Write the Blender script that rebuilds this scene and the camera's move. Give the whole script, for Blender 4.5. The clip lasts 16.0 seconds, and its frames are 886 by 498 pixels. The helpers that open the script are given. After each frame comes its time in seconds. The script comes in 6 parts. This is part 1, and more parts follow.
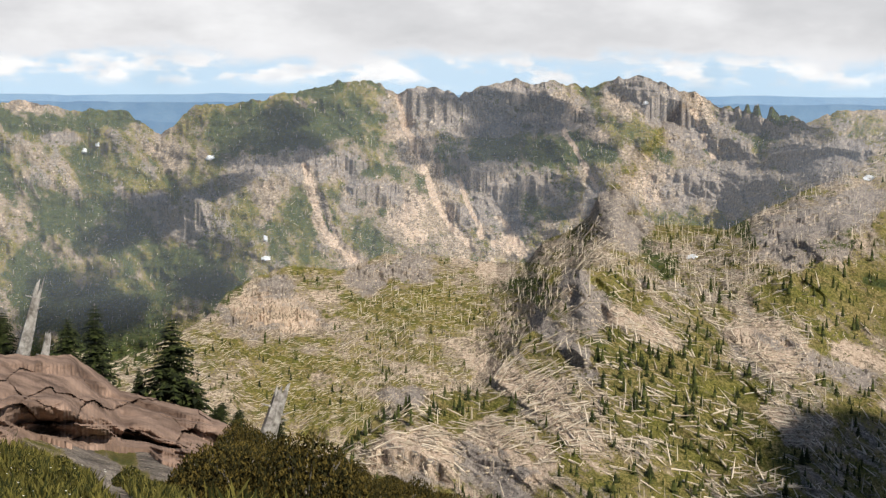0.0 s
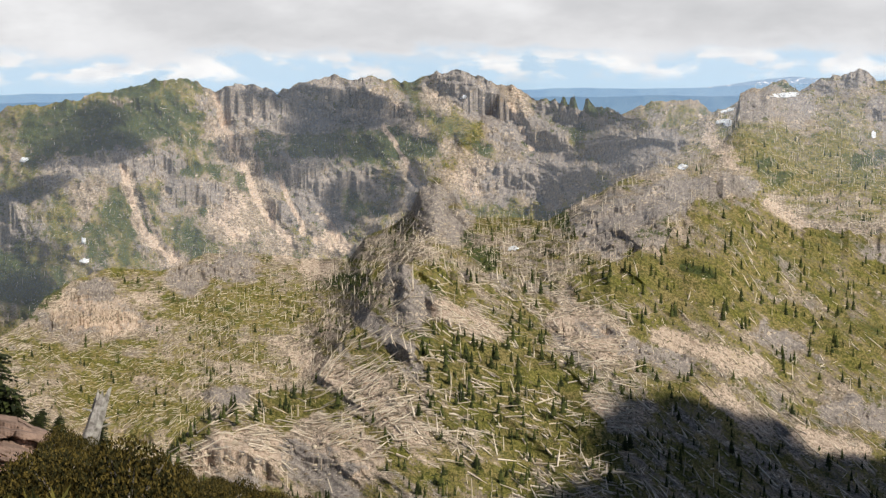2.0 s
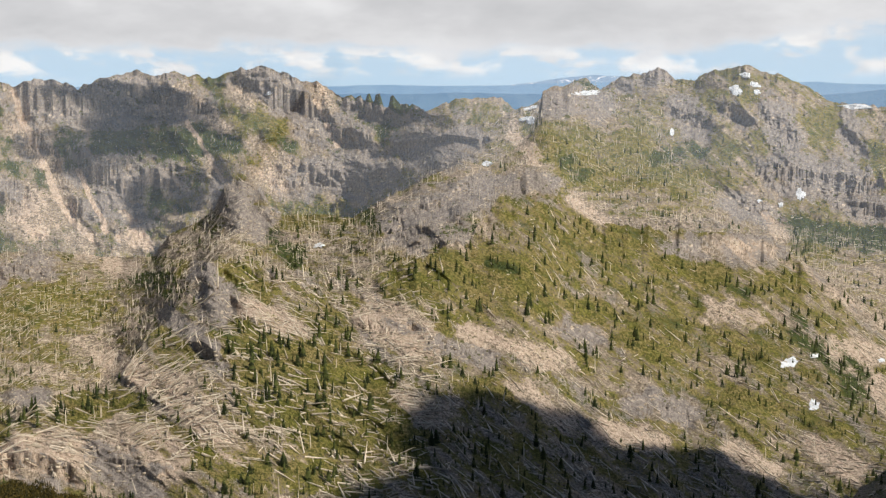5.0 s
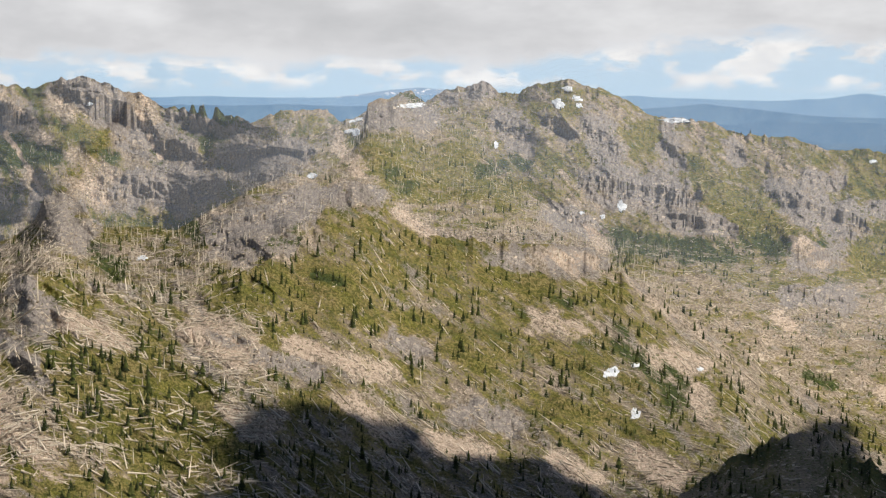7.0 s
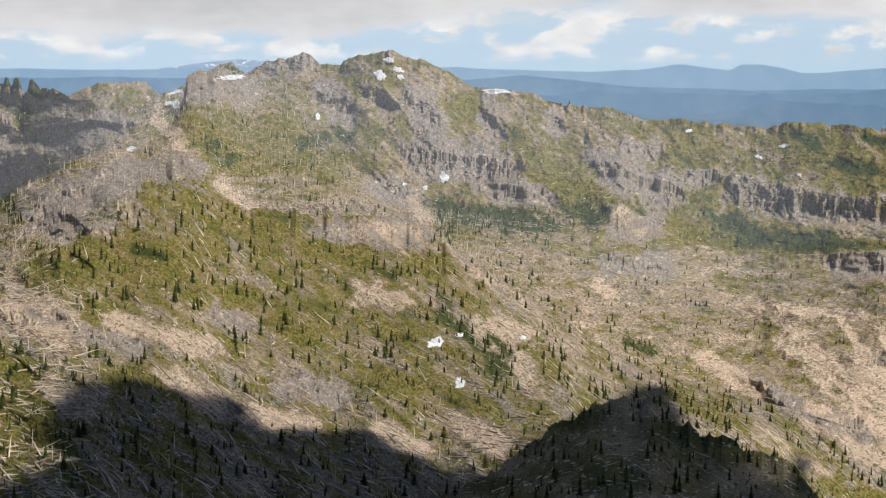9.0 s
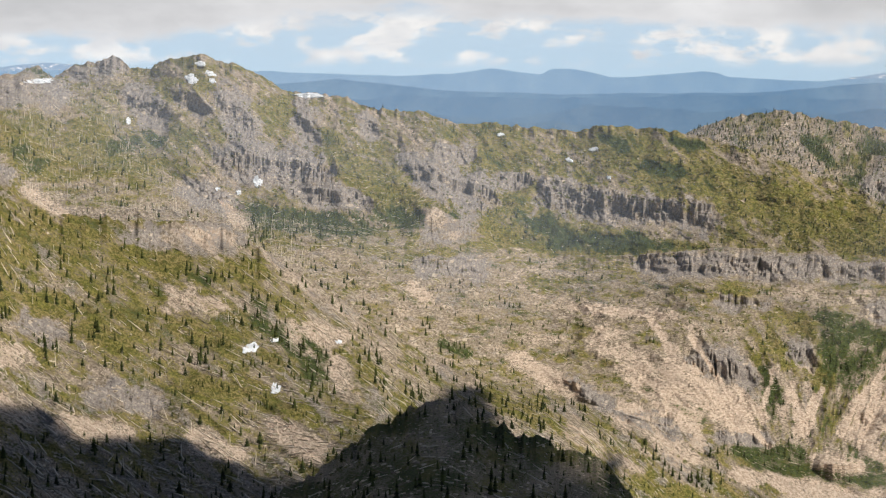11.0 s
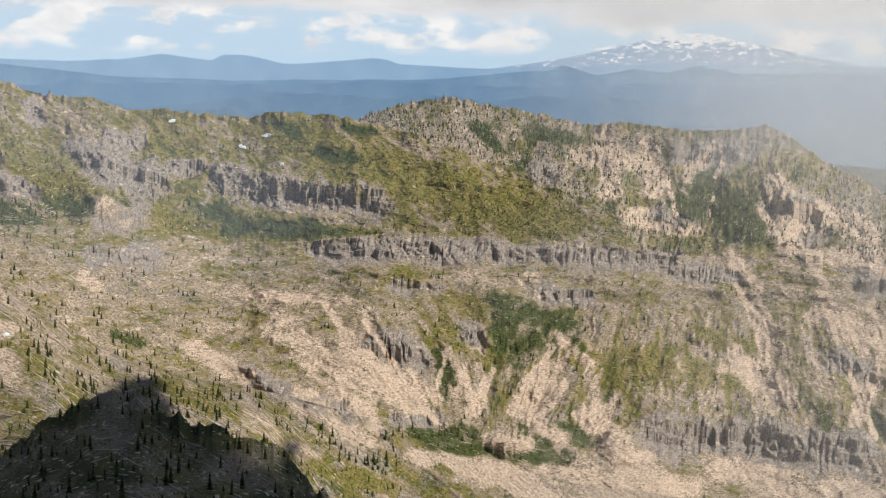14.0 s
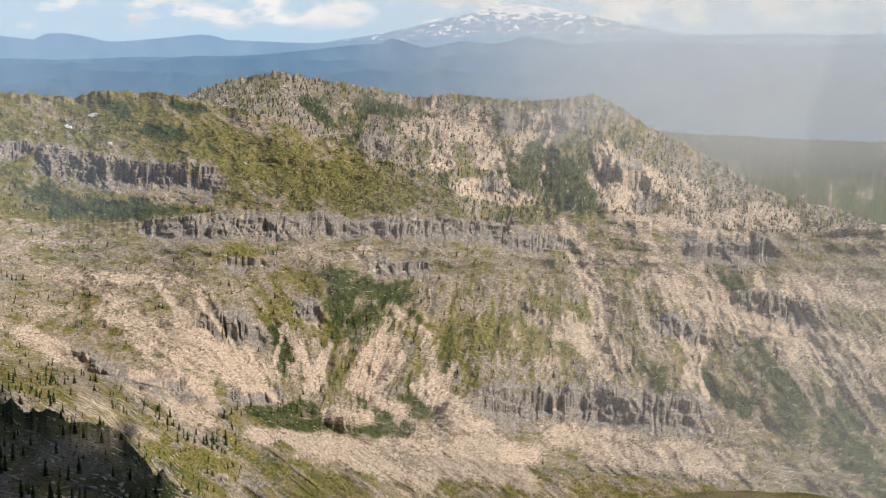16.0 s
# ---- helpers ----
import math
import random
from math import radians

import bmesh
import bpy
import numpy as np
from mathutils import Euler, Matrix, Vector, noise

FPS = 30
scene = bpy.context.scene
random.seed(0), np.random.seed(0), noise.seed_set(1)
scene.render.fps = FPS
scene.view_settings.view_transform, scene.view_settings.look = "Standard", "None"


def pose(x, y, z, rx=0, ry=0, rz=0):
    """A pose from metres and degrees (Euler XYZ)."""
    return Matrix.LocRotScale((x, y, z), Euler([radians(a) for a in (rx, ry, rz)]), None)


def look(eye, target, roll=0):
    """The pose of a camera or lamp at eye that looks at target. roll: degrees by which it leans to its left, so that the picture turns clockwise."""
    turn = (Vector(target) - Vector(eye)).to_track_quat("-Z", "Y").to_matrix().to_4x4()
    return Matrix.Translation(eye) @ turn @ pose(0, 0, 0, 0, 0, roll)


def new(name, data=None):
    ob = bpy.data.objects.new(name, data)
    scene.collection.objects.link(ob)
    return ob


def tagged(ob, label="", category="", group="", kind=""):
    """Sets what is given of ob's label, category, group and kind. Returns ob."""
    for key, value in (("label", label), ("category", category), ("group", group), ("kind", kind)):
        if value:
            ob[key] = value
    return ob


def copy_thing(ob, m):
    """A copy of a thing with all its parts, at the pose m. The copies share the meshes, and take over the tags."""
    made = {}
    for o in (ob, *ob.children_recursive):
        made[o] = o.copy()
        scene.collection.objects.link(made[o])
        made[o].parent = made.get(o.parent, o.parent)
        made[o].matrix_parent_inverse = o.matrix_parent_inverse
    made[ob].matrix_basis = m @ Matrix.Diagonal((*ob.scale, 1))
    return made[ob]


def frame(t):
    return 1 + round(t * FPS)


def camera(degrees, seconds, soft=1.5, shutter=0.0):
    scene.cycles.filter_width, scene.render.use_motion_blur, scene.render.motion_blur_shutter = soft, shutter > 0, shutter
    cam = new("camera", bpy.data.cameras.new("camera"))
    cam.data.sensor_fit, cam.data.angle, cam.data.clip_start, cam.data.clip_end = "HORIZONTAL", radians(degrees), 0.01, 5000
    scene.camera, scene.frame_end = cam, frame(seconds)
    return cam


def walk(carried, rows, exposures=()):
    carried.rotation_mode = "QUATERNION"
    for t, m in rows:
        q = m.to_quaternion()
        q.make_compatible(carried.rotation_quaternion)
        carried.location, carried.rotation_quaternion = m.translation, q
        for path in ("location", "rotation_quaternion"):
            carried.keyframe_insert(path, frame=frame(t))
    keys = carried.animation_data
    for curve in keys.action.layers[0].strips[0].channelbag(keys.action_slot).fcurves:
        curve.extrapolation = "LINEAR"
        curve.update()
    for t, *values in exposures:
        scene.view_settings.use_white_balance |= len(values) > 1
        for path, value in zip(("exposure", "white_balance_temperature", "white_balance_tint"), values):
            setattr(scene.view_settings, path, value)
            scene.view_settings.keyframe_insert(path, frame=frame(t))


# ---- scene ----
cam = camera(28.84, 16.0, soft=1.3)
EYE = 1.65
# seconds, yaw, pitch, roll: one slow pan from a standing place, with a slight sway of the arms
ROWS = [
    (0.0, 0.027, -5.434, -0.279), (0.5, -1.169, -5.055, -0.045), (1.0, -2.586, -5.348, 0.286),
    (1.5, -4.585, -5.625, 0.020), (2.0, -5.975, -5.591, 0.571), (2.5, -7.014, -5.464, 0.490),
    (3.0, -8.115, -5.519, 0.569), (3.5, -9.133, -5.639, 0.563), (6.0, -14.900, -5.521, 0.379),
    (6.5, -16.350, -5.247, 0.473), (7.0, -18.198, -5.342, -0.172), (7.5, -19.656, -5.423, -0.391),
    (8.0, -21.352, -5.782, -0.643), (8.5, -22.376, -5.895, -0.296), (9.0, -24.107, -6.270, -0.061),
    (11.5, -32.079, -5.848, -0.095), (12.0, -34.057, -5.858, 0.041), (12.5, -35.643, -6.518, -0.028),
    (13.0, -37.354, -6.367, -0.114), (13.5, -39.318, -6.370, -0.229), (14.0, -41.106, -6.506, -0.595),
    (14.5, -42.523, -6.717, -0.383), (15.0, -43.785, -7.004, -0.059), (15.5, -45.248, -7.245, 0.196),
    (16.0, -46.767, -7.362, 0.354),
]
walk(cam, [(t, pose(0.016 * t, -0.004 * t, EYE, 90 + pitch, roll, yaw)) for t, yaw, pitch, roll in ROWS],
     [(0.0, 0.14), (2.5, 0.05), (6.0, -0.02), (9.0, -0.06), (12.0, -0.04), (16.0, 0.0)])

# ---- light: high sun behind the right shoulder, broken cloud ----
SUN_AZ, SUN_EL = 145.0, 42.0
world = bpy.data.worlds.new("world")
world.use_nodes = True
scene.world = world
sky = world.node_tree.nodes.new("ShaderNodeTexSky")
sky.sky_type, sky.sun_disc = "NISHITA", False
sky.sun_elevation, sky.sun_rotation, sky.altitude = radians(SUN_EL), radians(SUN_AZ), 1700
background = world.node_tree.nodes["Background"]
background.inputs["Strength"].default_value = 0.06
world.node_tree.links.new(sky.outputs[0], background.inputs["Color"])
sun = new("sun", bpy.data.lights.new("sun", "SUN"))
sun.data.energy, sun.data.angle, sun.data.color = 5.0, radians(0.53), (1.0, 0.945, 0.83)
SUN_WAY = Vector((math.sin(radians(SUN_AZ)) * math.cos(radians(SUN_EL)), math.cos(radians(SUN_AZ)) * math.cos(radians(SUN_EL)), math.sin(radians(SUN_EL))))
sun.matrix_world = look(SUN_WAY * 900, (0, 0, 0))


# ---- helpers of this scene ----
def hash2(ix, iy, seed):
    h = (ix.astype(np.int64) * 374761393 + iy.astype(np.int64) * 668265263 + seed * 974634777) & 0xFFFFFFFF
    h = ((h ^ (h >> 13)) * 1274126177) & 0xFFFFFFFF
    return ((h ^ (h >> 16)) & 0xFFFF) / 65535.0


def vnoise(x, y, seed=0):
    """Smooth noise in 0..1 on arrays."""
    ix, iy = np.floor(x), np.floor(y)
    fx, fy = x - ix, y - iy
    ux, uy = fx * fx * fx * (fx * (fx * 6 - 15) + 10), fy * fy * fy * (fy * (fy * 6 - 15) + 10)
    a, b = hash2(ix, iy, seed), hash2(ix + 1, iy, seed)
    c, d = hash2(ix, iy + 1, seed), hash2(ix + 1, iy + 1, seed)
    return (a + (b - a) * ux) * (1 - uy) + (c + (d - c) * ux) * uy


def fbm(x, y, octaves=4, seed=0, gain=0.5):
    """Fractal noise around 0, about -1..1."""
    total, amp, norm = 0.0, 1.0, 0.0
    for k in range(octaves):
        total = total + amp * (2 * vnoise(x, y, seed + 17 * k) - 1)
        norm += amp
        x, y, amp = x * 2.03 + 11.3, y * 2.03 - 7.1, amp * gain
    return total / norm * 1.6


def ridged(x, y, octaves=4, seed=0):
    """Sharp-crested fractal noise in 0..1."""
    total, amp, norm = 0.0, 1.0, 0.0
    for k in range(octaves):
        total = total + amp * (1 - np.abs(2 * vnoise(x, y, seed + 31 * k) - 1))
        norm += amp
        x, y, amp = x * 2.1 + 3.7, y * 2.1 + 9.2, amp * 0.5
    return total / norm


def smooth(e0, e1, v):
    t = np.clip((v - e0) / (e1 - e0), 0, 1)
    return t * t * (3 - 2 * t)


def mesh_from(name, verts, faces):
    """A mesh from a numpy array of corners and one of equal-sided faces."""
    me = bpy.data.meshes.new(name)
    verts, faces = np.asarray(verts, np.float32), np.asarray(faces, np.int32)
    n, k = faces.shape
    me.vertices.add(len(verts))
    me.vertices.foreach_set("co", verts.ravel())
    me.loops.add(n * k)
    me.loops.foreach_set("vertex_index", faces.ravel())
    me.polygons.add(n)
    me.polygons.foreach_set("loop_start", np.arange(0, n * k, k, dtype=np.int32))
    me.update(calc_edges=True)
    return me


def part(name, bm, material, parent, label=""):
    """Link a bmesh as one mesh object under a thing or a part."""
    me = bpy.data.meshes.new(name)
    bm.to_mesh(me)
    bm.free()
    me.materials.append(material)
    ob = new(name, me)
    ob.parent = parent
    return tagged(ob, label) if label else ob


# ---- materials ----
def material(name):
    m = bpy.data.materials.new(name)
    m.use_nodes = True
    return m, m.node_tree.nodes, m.node_tree.links, m.node_tree.nodes["Principled BSDF"]


def node(nodes, kind, **inputs):
    made = nodes.new(kind)
    for key, value in inputs.items():
        made.inputs[key.replace("_", " ")].default_value = value
    return made


def noise_node(nodes, links, vector, scale, detail=6.0, rough=0.6):
    made = node(nodes, "ShaderNodeTexNoise", Scale=scale, Detail=detail, Roughness=rough)
    if vector is not None:
        links.new(vector, made.inputs["Vector"])
    return made.outputs["Fac"]


def ramp_node(nodes, links, fac, stops):
    made = nodes.new("ShaderNodeValToRGB")
    ramp = made.color_ramp
    while len(ramp.elements) < len(stops):
        ramp.elements.new(0.5)
    for e, (at, col) in zip(ramp.elements, stops):
        e.position, e.color = at, (*col, 1) if len(col) == 3 else col
    links.new(fac, made.inputs["Fac"])
    return made.outputs["Color"]


def mix_node(nodes, links, fac, a, b, blend="MIX"):
    made = nodes.new("ShaderNodeMix")
    made.data_type, made.blend_type = "RGBA", blend
    for socket, value in ((made.inputs[0], fac), (made.inputs[6], a), (made.inputs[7], b)):
        if hasattr(value, "links") or hasattr(value, "is_linked"):
            links.new(value, socket)
        elif isinstance(value, (int, float)):
            socket.default_value = value
        else:
            socket.default_value = (*value, 1)
    return made.outputs[2]


def math_node(nodes, links, op, a, b=None, clamp=False):
    made = nodes.new("ShaderNodeMath")
    made.operation, made.use_clamp = op, clamp
    for socket, value in zip(made.inputs, (a, b)):
        if value is None:
            continue
        if isinstance(value, (int, float)):
            socket.default_value = value
        else:
            links.new(value, socket)
    return made.outputs[0]


def bump_into(nodes, links, height, bsdf, strength, distance):
    b = node(nodes, "ShaderNodeBump", Strength=strength, Distance=distance)
    links.new(height, b.inputs["Height"])
    links.new(b.outputs["Normal"], bsdf.inputs["Normal"])


def speckled(name, dark, light, scale, rough=0.9, bump=0.0, distance=0.05, random_amount=0.0):
    """A rough natural surface: two colours by fractal noise, optional relief and object-to-object variation."""
    m, nodes, links, bsdf = material(name)
    coord = nodes.new("ShaderNodeTexCoord").outputs["Object"]
    fac = noise_node(nodes, links, coord, scale, 8, 0.65)
    if random_amount:
        info = nodes.new("ShaderNodeObjectInfo")
        geo = nodes.new("ShaderNodeNewGeometry")
        both = math_node(nodes, links, "FRACT", math_node(nodes, links, "ADD", info.outputs["Random"], geo.outputs["Random Per Island"]))
        shift = math_node(nodes, links, "MULTIPLY", math_node(nodes, links, "SUBTRACT", both, 0.5), random_amount)
        fac = math_node(nodes, links, "ADD", fac, shift, True)
    col = ramp_node(nodes, links, fac, [(0.36, dark), (0.64, light)])
    links.new(col, bsdf.inputs["Base Color"])
    bsdf.inputs["Roughness"].default_value = rough
    bsdf.inputs["Specular IOR Level"].default_value = 0.2
    if bump:
        bump_into(nodes, links, fac, bsdf, bump, distance)
    return m


def ground_material():
    """Talus, rock, meadow and scrub, mixed by the masks on the land and broken up by noise at several sizes."""
    m, nodes, links, bsdf = material("mountain_ground")
    coord = nodes.new("ShaderNodeTexCoord").outputs["Object"]
    big = noise_node(nodes, links, coord, 0.012, 6, 0.6)
    mid = noise_node(nodes, links, coord, 0.07, 8, 0.68)
    grain = nodes.new("ShaderNodeAttribute")
    grain.attribute_name = "grain"

    def streaks(turn, along, across):
        """Fine grain drawn out in one direction: level ledges, slanting slabs or upright ribs."""
        mp = node(nodes, "ShaderNodeMapping")
        mp.vector_type = "TEXTURE"
        mp.inputs["Rotation"].default_value, mp.inputs["Scale"].default_value = (0, 0, radians(turn)), (1 / along, 1 / across, 1)
        links.new(grain.outputs["Vector"], mp.inputs["Vector"])
        return noise_node(nodes, links, mp.outputs[0], 1.0, 6, 0.72)

    def weight(name):
        a = nodes.new("ShaderNodeAttribute")
        a.attribute_name = name
        return a.outputs["Fac"]

    def blend(fac, a, b):
        made = nodes.new("ShaderNodeMix")
        links.new(fac, made.inputs[0]), links.new(a, made.inputs[2]), links.new(b, made.inputs[3])
        return made.outputs[0]
    speck = blend(weight("slant"), streaks(0, 10.0, 19.0), streaks(-35, 9.0, 16.0))
    speck = blend(weight("steep"), speck, streaks(82, 8.0, 16.0))
    fine = math_node(nodes, links, "ADD", math_node(nodes, links, "MULTIPLY", noise_node(nodes, links, coord, 0.45, 8, 0.7), 0.6), math_node(nodes, links, "MULTIPLY", noise_node(nodes, links, coord, 2.1, 6, 0.7), 0.4))
    grit = noise_node(nodes, links, grain.outputs["Vector"], 26.0, 2, 0.6)
    speck = math_node(nodes, links, "ADD", math_node(nodes, links, "MULTIPLY", speck, 0.82), math_node(nodes, links, "MULTIPLY", grit, 0.18))
    fine = math_node(nodes, links, "ADD", math_node(nodes, links, "MULTIPLY", fine, 0.34), math_node(nodes, links, "MULTIPLY", speck, 0.66))
    tall = node(nodes, "ShaderNodeMapping")
    tall.inputs["Scale"].default_value = (1, 1, 0.34)
    links.new(coord, tall.inputs["Vector"])
    crack = math_node(nodes, links, "ADD", math_node(nodes, links, "MULTIPLY", noise_node(nodes, links, tall.outputs[0], 0.2, 8, 0.75), 0.4), math_node(nodes, links, "MULTIPLY", noise_node(nodes, links, tall.outputs[0], 0.75, 8, 0.75), 0.6))

    def mask(name):
        a = nodes.new("ShaderNodeAttribute")
        a.attribute_name = name
        return a.outputs["Fac"]

    def edge(value, jitter, amount, soft):
        """Harden a mask with a noisy border."""
        moved = math_node(nodes, links, "ADD", value, math_node(nodes, links, "MULTIPLY", math_node(nodes, links, "SUBTRACT", jitter, 0.5), amount))
        r = nodes.new("ShaderNodeMapRange")
        r.interpolation_type = "SMOOTHSTEP"
        r.inputs["From Min"].default_value, r.inputs["From Max"].default_value = 0.5 - soft, 0.5 + soft
        links.new(moved, r.inputs["Value"])
        return r.outputs[0]

    talus = ramp_node(nodes, links, fine, [(0.45, (0.12, 0.098, 0.072)), (0.492, (0.245, 0.198, 0.15)), (0.545, (0.44, 0.362, 0.285))])
    talus = mix_node(nodes, links, math_node(nodes, links, "MULTIPLY", big, 0.5), talus, (0.29, 0.222, 0.16), "MIX")
    rough_rock = math_node(nodes, links, "ADD", math_node(nodes, links, "MULTIPLY", crack, 0.5), math_node(nodes, links, "MULTIPLY", fine, 0.5))
    rock = ramp_node(nodes, links, rough_rock, [(0.445, (0.085, 0.073, 0.064)), (0.49, (0.20, 0.17, 0.147)), (0.545, (0.40, 0.345, 0.295))])
    wall = ramp_node(nodes, links, rough_rock, [(0.42, (0.10, 0.086, 0.078)), (0.49, (0.235, 0.203, 0.183)), (0.57, (0.42, 0.365, 0.32))])
    rock = mix_node(nodes, links, mask("cliff"), rock, wall)
    grass = ramp_node(nodes, links, fine, [(0.445, (0.07, 0.073, 0.014)), (0.495, (0.135, 0.13, 0.027)), (0.55, (0.23, 0.20, 0.06))])
    dry = ramp_node(nodes, links, fine, [(0.445, (0.10, 0.078, 0.026)), (0.495, (0.20, 0.155, 0.06)), (0.55, (0.34, 0.265, 0.13))])
    grass = mix_node(nodes, links, ramp_node(nodes, links, mid, [(0.40, (0, 0, 0)), (0.60, (0.9, 0.9, 0.9))]), grass, dry)
    scrub = ramp_node(nodes, links, fine, [(0.44, (0.012, 0.020, 0.008)), (0.55, (0.085, 0.105, 0.036))])
    pale = ramp_node(nodes, links, fine, [(0.43, (0.30, 0.222, 0.165)), (0.49, (0.45, 0.345, 0.265)), (0.56, (0.64, 0.515, 0.41))])
    col = mix_node(nodes, links, edge(mask("pale"), fine, 4.0, 0.14), talus, pale)
    col = mix_node(nodes, links, edge(mask("green"), fine, 4.5, 0.14), col, grass)
    col = mix_node(nodes, links, edge(mask("rock"), fine, 4.0, 0.12), col, rock)
    col = mix_node(nodes, links, edge(mask("scrub"), fine, 4.0, 0.12), col, scrub)
    # single bushes, boulders and trunks, too many and too small to build, sit in cells of three sizes
    for scale, stretch, share in ((6.5, 0.75, 0.20), (11.0, 0.6, 0.26), (18.0, 0.8, 0.30)):
        mp = node(nodes, "ShaderNodeMapping")
        mp.inputs["Scale"].default_value = (scale * stretch, scale, 1)
        links.new(grain.outputs["Vector"], mp.inputs["Vector"])
        cells = nodes.new("ShaderNodeTexVoronoi")
        cells.inputs["Scale"].default_value = 1.0
        wobbled = nodes.new("ShaderNodeVectorMath")
        wobbled.operation = "MULTIPLY_ADD"
        jitter = node(nodes, "ShaderNodeTexNoise", Scale=2.3, Detail=2.0)
        links.new(mp.outputs[0], jitter.inputs["Vector"])
        links.new(jitter.outputs["Color"], wobbled.inputs[0])
        wobbled.inputs[1].default_value = (0.9, 0.9, 0)
        links.new(mp.outputs[0], wobbled.inputs[2])
        links.new(wobbled.outputs[0], cells.inputs["Vector"])
        sep = nodes.new("ShaderNodeSeparateColor")
        links.new(cells.outputs["Color"], sep.inputs[0])
        radius = math_node(nodes, links, "ADD", math_node(nodes, links, "MULTIPLY", sep.outputs[2], 0.28), 0.16)
        disc = math_node(nodes, links, "MULTIPLY", math_node(nodes, links, "SUBTRACT", radius, cells.outputs["Distance"]), 9.0, True)
        grown = math_node(nodes, links, "ADD", math_node(nodes, links, "MULTIPLY", math_node(nodes, links, "MAXIMUM", mask("green"), mask("scrub")), 0.9), share - 0.28)
        bush = math_node(nodes, links, "MULTIPLY", disc, math_node(nodes, links, "LESS_THAN", sep.outputs[0], grown))
        bare = math_node(nodes, links, "SUBTRACT", share - 0.05, math_node(nodes, links, "MULTIPLY", math_node(nodes, links, "MAXIMUM", mask("green"), mask("scrub")), 0.3))
        block = math_node(nodes, links, "MULTIPLY", disc, math_node(nodes, links, "LESS_THAN", sep.outputs[1], bare))
        leafy_tone = mix_node(nodes, links, sep.outputs[2], (0.024, 0.031, 0.008), (0.085, 0.088, 0.022))
        stone_tone = mix_node(nodes, links, sep.outputs[0], (0.34, 0.27, 0.20), (0.62, 0.51, 0.40))
        col = mix_node(nodes, links, math_node(nodes, links, "MULTIPLY", block, 0.8), col, stone_tone)
        col = mix_node(nodes, links, math_node(nodes, links, "MULTIPLY", bush, 0.85), col, leafy_tone)
    links.new(col, bsdf.inputs["Base Color"])
    bsdf.inputs["Roughness"].default_value = 0.95
    bsdf.inputs["Specular IOR Level"].default_value = 0.06
    bump_into(nodes, links, crack, bsdf, 0.6, 3.0)
    return m


M_GROUND = ground_material()
M_SNAG = speckled("weathered_dead_wood", (0.40, 0.33, 0.25), (0.72, 0.62, 0.5), 0.6, 0.85, random_amount=0.5)
M_FIR = speckled("fir_needles", (0.018, 0.024, 0.007), (0.065, 0.074, 0.018), 1.3, 0.85, random_amount=0.6)
M_BUSH = speckled("low_shrub_leaves", (0.035, 0.042, 0.010), (0.12, 0.115, 0.026), 0.9, 0.85, random_amount=0.7)
M_BOULDER = speckled("talus_rock", (0.17, 0.13, 0.095), (0.54, 0.45, 0.34), 0.5, 0.92, random_amount=0.6)
M_SNOW = speckled("old_snow", (0.5, 0.52, 0.56), (0.8, 0.81, 0.83), 0.25, 0.6)
M_OUTCROP = speckled("pink_tan_rock", (0.10, 0.064, 0.048), (0.34, 0.232, 0.178), 0.7, 0.9, 0.7, 0.15)
M_BARK = speckled("grey_bark", (0.10, 0.085, 0.07), (0.30, 0.26, 0.22), 6.0, 0.9)
M_STUMP = speckled("silvered_split_wood", (0.13, 0.115, 0.10), (0.50, 0.47, 0.44), 5.0, 0.85, 0.5, 0.04)
M_NEARFIR = speckled("dense_fir_needles", (0.009, 0.013, 0.004), (0.04, 0.05, 0.013), 5.0, 0.8, random_amount=0.5)
M_HEATH = speckled("brownish_heath_leaves", (0.022, 0.021, 0.005), (0.10, 0.072, 0.015), 2.2, 0.85, random_amount=0.9)
M_BLADE = speckled("meadow_grass_blades", (0.022, 0.027, 0.006), (0.15, 0.13, 0.03), 0.5, 0.85, random_amount=0.8)
M_FLOWER = speckled("white_flower_heads", (0.6, 0.58, 0.5), (0.85, 0.84, 0.78), 9.0, 0.8)


def shade_cloud(name, share):
    """Cloud of the unseen shade casters: it lets part of the sunlight through."""
    m, nodes, links, bsdf = material(name)
    bsdf.inputs["Base Color"].default_value, bsdf.inputs["Roughness"].default_value = (0.9, 0.9, 0.9, 1), 1.0
    coord = nodes.new("ShaderNodeTexCoord").outputs["Object"]
    fac = ramp_node(nodes, links, noise_node(nodes, links, coord, 0.02, 5, 0.6), [(0.3, (share * 1.3,) * 3), (0.7, (share * 0.7,) * 3)])
    clear = nodes.new("ShaderNodeBsdfTransparent")
    mixed = nodes.new("ShaderNodeMixShader")
    links.new(fac, mixed.inputs[0])
    links.new(bsdf.outputs[0], mixed.inputs[1])
    links.new(clear.outputs[0], mixed.inputs[2])
    links.new(mixed.outputs[0], nodes["Material Output"].inputs["Surface"])
    return m


M_SHADE_THIN, M_SHADE_DENSE = shade_cloud("shade_cloud", 0.62), shade_cloud("dense_shade_cloud", 0.02)

